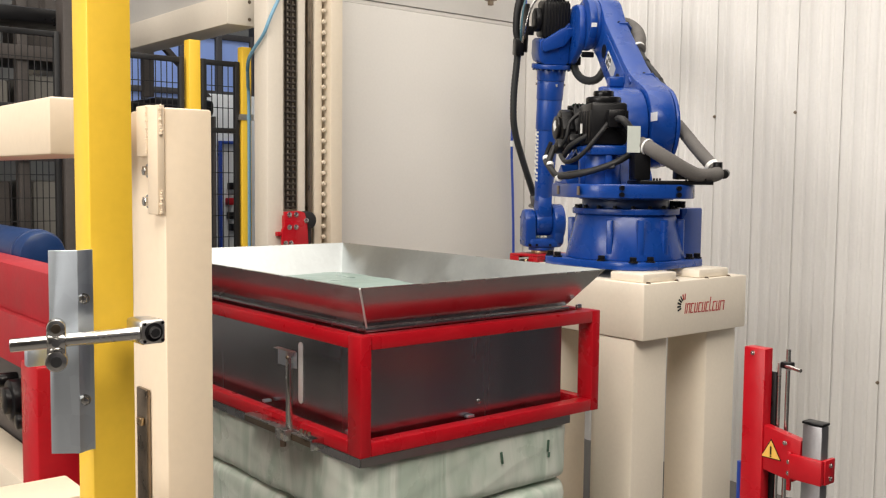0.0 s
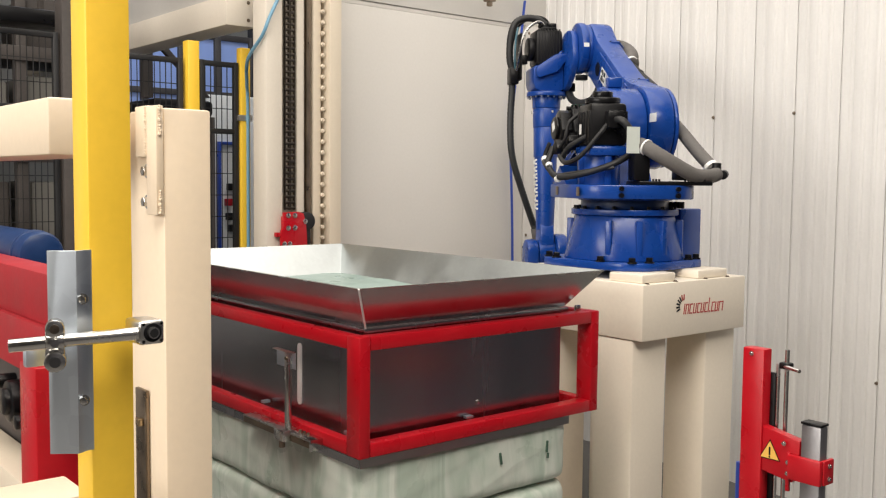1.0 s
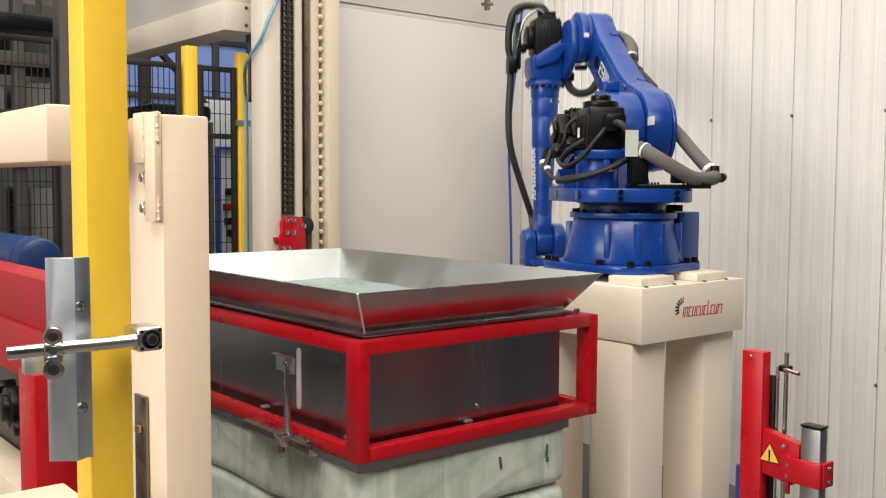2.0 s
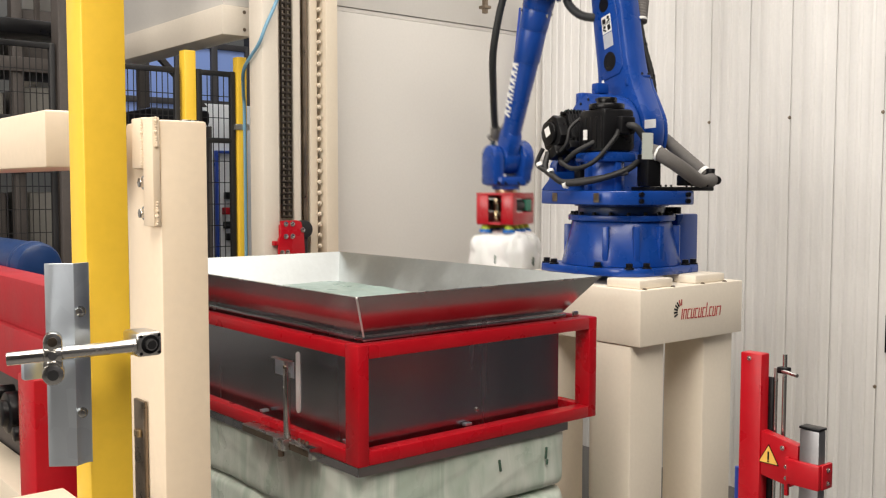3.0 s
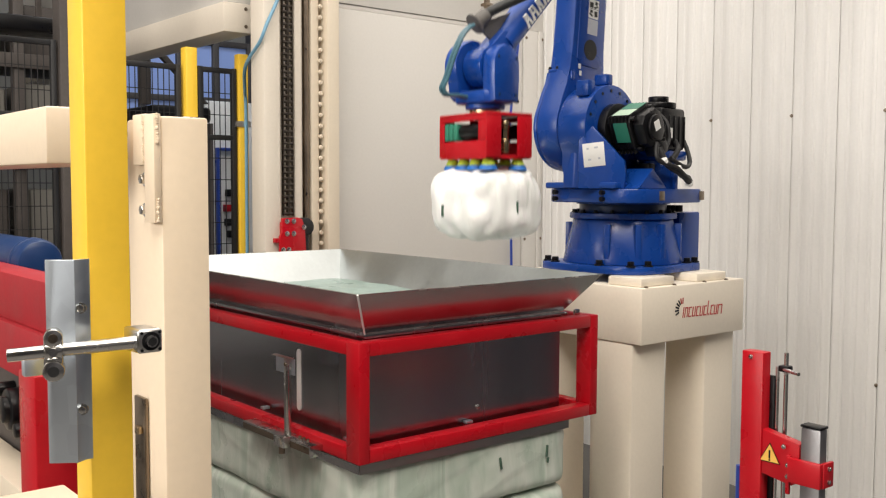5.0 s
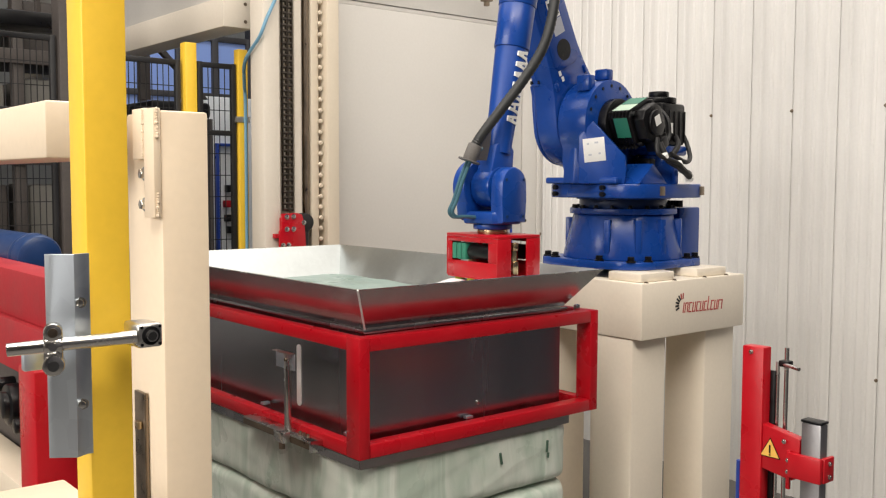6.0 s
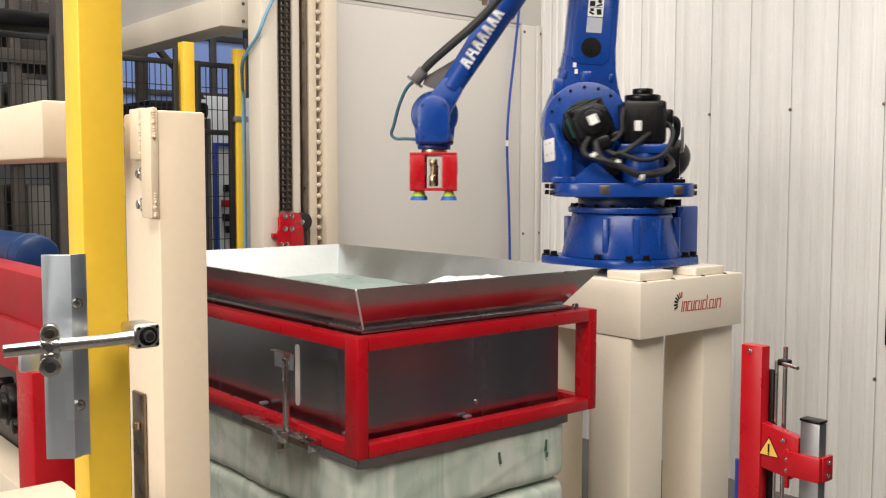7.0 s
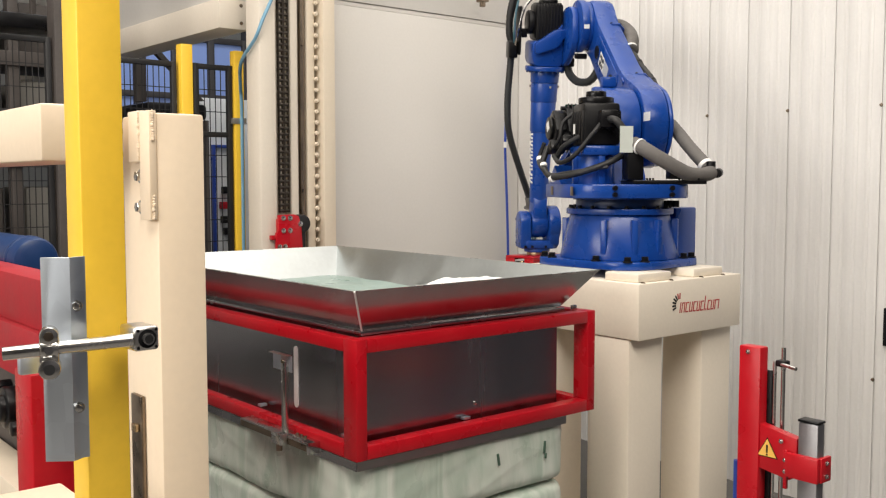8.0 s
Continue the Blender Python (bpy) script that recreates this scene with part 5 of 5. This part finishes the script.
    for y, z, r in ((-0.272, 0.26, 0.021), (-0.246, 0.42, 0.021), (-0.238, 0.545, 0.038)):
        rodded("cable_tie", (-0.083, y, z), (-0.083, y, z + 0.012), r, WHITE if r > 0.03 else BLACK, a, 14)
    return a


def robot_upper_arm(t):
    bm = bmesh.new()
    rod(bm, (0, -0.0815, 0), (0, -0.038, 0), 0.140, 40, None, True, 0.008)
    prism(bm, smoothed([(-0.09, -0.05), (0.09, -0.09), (0.19, 0.02), (0.225, 0.09), (0.225, 0.270), (0.04, 0.270), (-0.06, 0.19), (-0.11, 0.06)], 0.03), -0.0378, -0.001, "y", 0.008)
    a = part("upper_arm", bm, BLUE, t)
    # the casting steps down from the joint to the forearm flange
    bm = bmesh.new()
    prism(bm, smoothed([(-0.005, 0.0305), (-0.005, 0.048), (0.085, 0.105), (0.085, 0.205), (0.190, 0.205), (0.225, 0.185), (0.225, 0.0305)], 0.015), 0.062, 0.242, "z", 0.008)
    part("casting", bm, BLUE, a)
    bm = bmesh.new()
    prism(bm, smoothed([(0.02, 0.0), (0.12, 0.07), (0.16, 0.19), (0.10, 0.20), (0.02, 0.08)], 0.012), 0.030, 0.0615, "z", 0.005)
    part("gusset", bm, BLUE, a)
    boxed("name_label", (-0.072, -0.028, -0.0825, -0.0817, 0.052, 0.072), WHITE, a, 0, "small white label on the joint", pose(0, 0, 0))
    boxed("joint_label", (-0.012, 0.010, -0.074, -0.044, -0.1402, -0.1396), WHITE, a, 0, "small white label on the joint")
    C = Matrix.Translation((0, SIDE, RISE))
    bm = bmesh.new()
    rod(bm, (0.2255, 0, 0), (0.252, 0, 0), 0.114, 40, None, True, 0.004)
    rod(bm, (0.252, 0, 0), (0.318, 0, 0), 0.083, 36, 0.080, True, 0.003)
    bmesh.ops.transform(bm, matrix=C, verts=bm.verts)
    part("forearm_flange", bm, BLUE, a)
    bm = bmesh.new()
    rod(bm, (0.319, 0, 0), (0.425, 0, 0), 0.077, 36, 0.075, True, 0.003)
    rod(bm, (0.425, 0, 0), (0.595, 0, 0), 0.072, 36, 0.070, True, 0.002)
    rod(bm, (0.595, 0, 0), (1.01, 0, 0), 0.065, 36, 0.051)
    bmesh.ops.transform(bm, matrix=C, verts=bm.verts)
    part("forearm_tube", bm, BLUE, a)
    bm = bmesh.new()
    prism(bm, smoothed([(0.97, -0.050), (L3 + 0.01, -0.068), (L3 + 0.07, -0.02), (L3 + 0.07, 0.02), (L3 + 0.01, 0.068), (0.97, 0.050)], 0.02), -0.040, 0.040, "y", 0.008)
    rod(bm, (L3, -0.046, 0), (L3, 0.046, 0), 0.078, 30, None, True, 0.004)
    bmesh.ops.transform(bm, matrix=C, verts=bm.verts)
    part("forearm_fork", bm, BLUE, a)
    for i in range(18):
        ang = 2 * math.pi * i / 18
        y, z = SIDE + 0.103 * math.cos(ang), RISE + 0.103 * math.sin(ang)
        rodded("flange_bolt", (0.252, y, z), (0.261, y, z), 0.006, BLUED, a, 6)
    for ang in (20, 80, 200, 260):
        y, z = SIDE + 0.080 * math.cos(radians(ang)), RISE + 0.080 * math.sin(radians(ang))
        rodded("grease_cap", (0.332, y, z), (0.346, y, z), 0.006, STEEL, a, 8)
    # motors behind the elbow
    bm = bmesh.new()
    box(bm, -0.118, 0.083, 0.034, 0.190, 0.070, 0.225, 0.018)
    rod(bm, (-0.015, 0.1905, 0.150), (-0.015, 0.222, 0.150), 0.066, 24, None, True, 0.006)
    box(bm, -0.140, -0.1185, 0.06, 0.15, 0.10, 0.20, 0.010)
    motor = part("elbow_motor", bm, BLACK, a, "black servo motor with cooling ribs")
    for i in range(8):
        boxed("motor_rib", (-0.122, 0.082, 0.050 + i * 0.017, 0.056 + i * 0.017, 0.066, 0.229), BLACK, motor, 0.003)
    for y, z in ((0.075, 0.14), (0.115, 0.175)):
        bm = bmesh.new()
        box(bm, -0.165, -0.1355, y - 0.018, y + 0.018, z - 0.018, z + 0.018, 0.006)
        rod(bm, (-0.152, y, z), (-0.152, y + 0.035, z - 0.01), 0.013, 12, None, True, 0.003)
        part("plug", bm, BLACK, motor, "black motor plug")
    # the bundle of hoses beside the elbow, clamped to a plate
    boxed("hose_plate", (-0.10, 0.165, 0.262, 0.272, 0.095, 0.215), BLACK, a, 0.006, "black hose clamp plate")
    boxed("plate_arm", (0.02, 0.07, 0.2225, 0.2615, 0.13, 0.18), BLACK, a, 0.004)
    boxed("hose_clamp", (0.09, 0.185, 0.2725, 0.325, 0.125, 0.205), BLACK, a, 0.008)
    bm = bmesh.new()
    pipe(bm, ((-0.145, 0.10, 0.16), (-0.185, 0.15, 0.165), (-0.195, 0.22, 0.17), (-0.165, 0.285, 0.17), (-0.08, 0.315, 0.165), (0.04, 0.318, 0.165), (0.10, 0.302, 0.165)), 0.019, 12, 10, 0.002)
    part("cable_loop", bm, RUBBER, a)
    bm = bmesh.new()
    pipe(bm, ((-0.15, 0.07, 0.20), (-0.20, 0.11, 0.20), (-0.205, 0.19, 0.20), (-0.15, 0.265, 0.205), (-0.05, 0.296, 0.21), (0.06, 0.30, 0.21)), 0.011, 8, 8)
    part("cable_loop", bm, RUBBER, a)
    bm = bmesh.new()
    pipe(bm, ((-0.14, 0.12, 0.13), (-0.165, 0.17, 0.10), (-0.10, 0.25, 0.085), (0.03, 0.285, 0.085), (0.11, 0.29, 0.12)), 0.007, 8, 8)
    part("grey_hose", bm, STEEL, a, "thin bright braided hose")
    bm = bmesh.new()
    pipe(bm, ((-0.13, 0.285, 0.11), (-0.06, 0.30, 0.10), (0.04, 0.305, 0.10), (0.10, 0.295, 0.13)), 0.006, 8)
    part("blue_hose", bm, HOSET, a, "thin teal air hose")
    # media hose along the arm
    bm = bmesh.new()
    pipe(bm, ((0.10, 0.302, 0.165), (0.22, 0.303, 0.168), (0.38, 0.310, 0.170), (0.53, 0.305, 0.172), (0.63, 0.285, 0.182), (0.735, 0.245, 0.208), (0.86, 0.190, 0.252), (0.965, 0.142, 0.288), (1.022, 0.118, 0.300)), 0.0185, 12, 14, 0.002)
    part("media_hose", bm, HOSE, a, "dark ribbed media hose")
    bm = bmesh.new()
    prism(bm, [(0.872, RISE + 0.048), (1.047, RISE + 0.044), (1.062, RISE + 0.115), (1.027, RISE + 0.125)], SIDE - 0.004, SIDE + 0.004, "y", 0.001)
    bracket = part("hose_bracket", bm, SLEEVE, a, "dark folded sheet hose bracket")
    rodded("hose_end", (1.007, 0.091, 0.323), (1.067, 0.077, 0.330), 0.027, SLEEVE, bracket, 18, bevel=0.004)
    rodded("end_collar", (1.0675, 0.077, 0.330), (1.073, 0.076, 0.3305), 0.043, SLEEVE, bracket, 22)
    bm = bmesh.new()
    pipe(bm, ((0.225, -0.012, 0.10), (0.27, -0.02, 0.06), (0.30, -0.045, -0.02), (0.285, -0.085, -0.11), (0.20, -0.12, -0.15), (0.10, -0.14, -0.16), (0.02, -0.15, -0.155)), 0.021, 12, 8, 0.002)
    part("elbow_hose", bm, HOSE, a, "dark hose looped under the elbow")
    boxed("hose_grip", (0.175, 0.225, -0.045, -0.0102, 0.075, 0.135), BLACK, a, 0.008)
    boxed("stop_block", (0.145, 0.175, -0.075, -0.0102, -0.055, -0.02), BLACK, a, 0.006)
    # casting, motor and hoses stand on the joint's inner side
    for ob in a.children:
        if not ob.name.startswith(("forearm", "flange_bolt", "grease_cap", "hose_bracket", "name_label", "joint_label")):
            ob.matrix_basis = pose(0, -0.031, 0.026)
    # maker's mark as plain slanted bars
    x = 0.605
    for i, w in enumerate((0.036, 0.036, 0.034, 0.036, 0.036, 0.046, 0.038)):
        bm = bmesh.new()
        yy = SIDE + 0.065 - (x + w / 2 - 0.595) * 0.0337 + 0.0005
        for d in (0.0, w - 0.013):
            prism(bm, [(x + d, RISE - 0.026), (x + d + 0.011, RISE - 0.026), (x + d + (0.003 if d else 0.019), RISE + 0.026), (x + d + (-0.008 if d else 0.008), RISE + 0.026)], yy - 0.008, yy + 0.0012, "y")
        prism(bm, [(x + 0.008, RISE - 0.005), (x + w - 0.008, RISE - 0.005), (x + w - 0.008, RISE + 0.005), (x + 0.008, RISE + 0.005)], yy - 0.006, yy + 0.001, "y")
        part("mark_bar", bm, WHITE, a)
        x += w + 0.005
    return a


def robot_wrist(t):
    bm = bmesh.new()
    rod(bm, (0, -0.118, 0), (0, -0.050, 0), 0.110, 40, None, True, 0.012)
    w = part("wrist", bm, BLUE, t)
    bm = bmesh.new()
    prism(bm, smoothed([(-0.098, -0.02), (-0.086, -0.13), (0.086, -0.13), (0.098, -0.02)], 0.02), -0.112, -0.054, "y", 0.010)
    part("belt_arm", bm, BLUE, w)
    rodded("belt_cover", (0, -0.1215, 0), (0, -0.1182, 0), 0.092, BLUE, w, 36, bevel=0.001)
    rodded("pulley_cap", (0, -0.1285, 0), (0, -0.1216, 0), 0.030, BLUED, w, 24, bevel=0.002)
    # the arched ear on the other side
    bm = bmesh.new()
    prism(bm, arc(0, 0.008, 0.070, 0, 180, 16) + [(-0.072, -0.05), (-0.066, -0.135), (0.066, -0.135), (0.072, -0.05)], 0.050, 0.116, "y", 0.012)
    ear = part("ear", bm, BLUE, w)
    for x, z in ((-0.045, -0.11), (0.045, -0.11), (-0.05, 0.03), (0.05, 0.03)):
        rodded("ear_bolt", (x, 0.1165, z), (x, 0.1195, z), 0.006, BLUED, ear, 8)
    bm = bmesh.new()
    prism(bm, smoothed([(-0.088, -0.108), (0.088, -0.108), (0.080, 0.108), (-0.080, 0.108)], 0.035), -0.142, -0.092, "z", 0.012)
    part("yoke", bm, BLUE, w)
    rodded("neck", (0, 0, -0.162), (0, 0, -0.1425), 0.076, BLUE, w, 32, bevel=0.004)
    rodded("tool_flange", (0, 0, -0.1788), (0, 0, -0.1625), 0.060, BRASS, w, 30, bevel=0.002)
    for i in range(2):
        d = 0.017 * i
        bm = bmesh.new()
        pipe(bm, ((0.085, 0.006 + d, 0.150), (0.125, -0.004 + d, 0.115), (0.160, -0.016 + d, 0.04), (0.186, -0.030 + d, -0.050), (0.198, -0.040 + d, -0.090), (0.176, -0.040 + d, -0.112), (0.130, -0.036 + d, -0.112), (0.072, -0.030 + d, -0.116)), 0.0072, 8)
        part("air_hose", bm, HOSET, w, "teal air hose bent round the wrist")
    for y in (-0.03, 0.05, 0.09):
        rodded("screw_head", (-0.072, y, -0.128), (-0.087, y, -0.128), 0.008, BLACK, w, 8)
    return w


def robot_gripper(t):
    bm = bmesh.new()
    box(bm, -0.105, 0.105, -0.16, 0.16, -0.012, 0.0, 0.002)
    g = part("gripper", bm, RED, t, "red folded steel suction gripper")
    for s in (-1, 1):
        bm = bmesh.new()
        x0, x1 = (0.038, 0.105) if s > 0 else (-0.105, -0.038)
        box(bm, x0, x1, -0.16, -0.154, -0.165, -0.0125, 0.001)
        box(bm, x0, x1, 0.154, 0.16, -0.165, -0.0125, 0.001)
        xo = (0.1, 0.105) if s > 0 else (-0.105, -0.1)
        box(bm, *xo, -0.1535, 0.1535, -0.165, -0.105, 0.001)
        box(bm, *xo, -0.1535, 0.1535, -0.03, -0.0125, 0.001)
        box(bm, *xo, 0.105, 0.1535, -0.1045, -0.0305, 0.001)
        box(bm, *xo, -0.1535, -0.125, -0.1045, -0.0305, 0.001)
        box(bm, x0, x1, -0.1535, 0.1535, -0.171, -0.1655, 0.001)
        part("side_frame", bm, RED, g)
        bm = bmesh.new()
        xm = s * 0.075
        rod(bm, (xm, -0.03, -0.068), (xm, 0.105, -0.068), 0.030, 20, None, True, 0.006)
        part("ejector", bm, BLACK, g, "black vacuum ejector")
        bm = bmesh.new()
        for i in range(3):
            box(bm, xm - 0.033, xm + 0.033, -0.12 + i * 0.03, -0.094 + i * 0.03, -0.10, -0.036, 0.005)
        part("valve_block", bm, GREEN, g, "green valve block")
    rodded("air_fitting", (0, -0.13, -0.15), (0, -0.13, -0.05), 0.017, BRASS, g, 12, label="brass air fitting")
    bm = bmesh.new()
    rod(bm, (0, 0.13, -0.15), (0, 0.13, -0.10), 0.019, 14, None, True, 0.003)
    rod(bm, (0, 0.13, -0.10), (0, 0.13, -0.06), 0.015, 6)
    rod(bm, (0, 0.13, -0.06), (0, 0.13, -0.03), 0.018, 14, None, True, 0.004)
    part("air_fitting", bm, BRASS, g, "brass air fitting")
    boxed("bottom_plate", (-0.037, 0.037, -0.155, 0.155, -0.170, -0.158), RED, g, 0.001)
    for s in (-1, 1):
        for j in range(4):
            y = -0.12 + j * 0.08
            bm = bmesh.new()
            rod(bm, (s * 0.068, y, -0.195), (s * 0.068, y, -0.1715), 0.028, 18, 0.018, True, 0.003)
            cup = part("suction_cup", bm, LIME, g)
            rodded("cup_lip", (s * 0.068, y, -0.212), (s * 0.068, y, -0.1953), 0.037, CUPB, cup, 18, 0.03)
    return g


def robot():
    t = thing("industrial_robot", "blue articulated palletising robot on a cream pedestal", "robot", at=Matrix.Translation(BASE))
    robot_base(t)
    return t, robot_turret(t), robot_lower_arm(t), robot_upper_arm(t), robot_wrist(t), robot_gripper(t)


def feed_conveyor():
    t = thing("feed_conveyor", "low grey roller conveyor behind the pedestal", "conveyor")
    for x in (1.80, 2.42):
        boxed("side_rail", (x, x + 0.03, 0.98, 2.20, 0.54, 0.62), GALV, t, 0.003)
        for y in (1.02, 2.1):
            boxed("leg", (x, x + 0.03, y, y + 0.04, FLOOR, 0.54), GALV, t, 0.003)
    first = rodded("roller", (1.83, 1.0, 0.60), (2.42, 1.0, 0.60), 0.024, STEEL, t, 14)
    for i in range(1, 16):
        shared("roller", first.data, t, pose(0, i * 0.078, 0))


def carried_sack():
    me = sack_mesh("filled_sack", 0.178, 0.188, 0.137, 11, FILMW, 4.0, 0.010)
    ob = tagged(new("filled_sack", me), "white filled plastic sack carried by the gripper", "sack")
    for d in ((0.02, 0.028, -0.193, -0.172, -0.04, 0.01), (0.166, 0.180, -0.03, -0.022, -0.05, -0.005), (-0.180, -0.166, 0.03, 0.038, -0.05, -0.005), (-0.02, -0.012, 0.172, 0.193, -0.04, 0.01)):
        boxed("print_mark", d, PRINT, ob, 0.002, "small dark green print")
    return ob


ROBOT = robot()
feed_conveyor()
SACK = carried_sack()


# ---- what moves ----
def joint_curve(rows):
    """Joint angles at any time, through the rows, without overshoot."""
    ts = [r[0] for r in rows]
    vs = np.array([r[1:] for r in rows], float)
    h = np.diff(ts)
    d = np.diff(vs, axis=0) / h[:, None]
    m = np.zeros_like(vs)
    for i in range(1, len(ts) - 1):
        w1, w2 = 2 * h[i] + h[i - 1], h[i] + 2 * h[i - 1]
        ok = d[i - 1] * d[i] > 0
        m[i][ok] = ((w1 + w2) / (w1 / d[i - 1][ok] + w2 / d[i][ok]))

    def at(t):
        i = min(max(int(np.searchsorted(ts, t, side="right")) - 1, 0), len(h) - 1)
        s = (t - ts[i]) / h[i]
        return vs[i] * (1 + 2 * s) * (1 - s) ** 2 + m[i] * h[i] * s * (1 - s) ** 2 + vs[i + 1] * s * s * (3 - 2 * s) + m[i + 1] * h[i] * s * s * (s - 1)
    return at


def motions():
    """Swivel, shoulder, elbow and tool turn of the robot, and the sack that it sets down."""
    rows = [
        (0.0, 59.8, 49.2, 80.3, 35.3), (0.2, 59.8, 50.0, 82.4, 35.0), (0.5, 59.9, 53.4, 87.2, 34.4), (0.8, 60.1, 57.6, 90.6, 34.0), (1.0, 60.3, 58.3, 91.2, 33.7), (1.75, 60.3, 58.3, 91.2, 33.7),
        (2.3, 62.0, 40.5, 82.4, 37.0), (2.8, 70.5, 19.1, 74.2, 38.6), (3.0, 77.6, 11.0, 68.2, 37.6), (3.3, 91.6, -3.8, 57.3, 31.4), (3.5, 101.6, -10.1, 51.7, 26.4), (4.0, 137.7, -19.3, 40.0, 1.9),
        (4.2, 151.2, -18.4, 40.0, -2.8), (4.5, 170.4, -13.3, 40.7, -7.5), (4.7, 180.6, -9.6, 41.5, -11.1), (5.0, 184.2, -4.5, 46.8, -11.0), (5.3, 184.6, 12.4, 64.0, -9.0), (5.6, 184.4, 27.3, 79.4, -8.1), (6.0, 184.4, 27.3, 79.4, -8.1),
        (6.2, 186.9, 20.4, 70.2, -10.7), (6.5, 187.6, 9.5, 56.8, -13.1), (6.8, 161.7, -1.8, 56.8, -7.2), (7.0, 139.0, -4.3, 57.0, 0.6), (7.1, 127.6, -1.3, 58.0, 6.8), (7.3, 105.6, 7.0, 66.9, 19.4), (7.5, 88.2, 19.5, 78.3, 25.5), (7.7, 71.4, 35.7, 81.6, 29.8), (7.85, 61.9, 45.8, 81.2, 33.8), (8.0, 59.4, 49.7, 80.3, 35.8)]
    at = joint_curve(rows)

    def chain(t):
        q1, q2, q3, q5 = at(t)
        turn = pose(0, 0, 0, 0, 0, q1)
        e = Vector((OFF + L2 * math.sin(radians(q2)), 0, H2 + L2 * math.cos(radians(q2))))
        c, d = math.cos(radians(q3)), math.sin(radians(q3))
        w = e + Vector((L3 * c + RISE * d, SIDE, RISE * c - L3 * d))
        return (turn, turn @ Matrix.Translation((OFF, 0, H2)) @ pose(0, 0, 0, 0, q2), turn @ Matrix.Translation(e) @ pose(0, 0, 0, 0, q3),
                turn @ Matrix.Translation(w), turn @ Matrix.Translation(w + Vector((0, 0, TOOL))) @ pose(0, 0, 0, 0, 0, q5))
    times = [i / 15 for i in range(121)]
    poses = [chain(t) for t in times]
    for k, ob in enumerate(ROBOT[1:]):
        walk(ob, [(t, p[k]) for t, p in zip(times, poses)])
    hang = Matrix.Translation(BASE)
    drop = Matrix.Translation((0, 0, -0.212 - 0.128))

    def sway(t):
        """The sack lags behind the turning gripper."""
        k = math.exp(-((t - 3.95) / 0.22) ** 2)
        return pose(0, 0, 0, 0, -8 * k, 0)

    def settle(t):
        """Let go, the sack rolls against its neighbours."""
        k = min(max((t - 5.65) / 0.5, 0), 1)
        k = k * k * (3 - 2 * k)
        return Matrix.Translation((-0.055 * k, 0.02 * k, 0.036 * k))
    walk(SACK, [(t, settle(t) @ hang @ chain(min(t, 5.6))[4] @ sway(t) @ drop) for t in times])


motions()
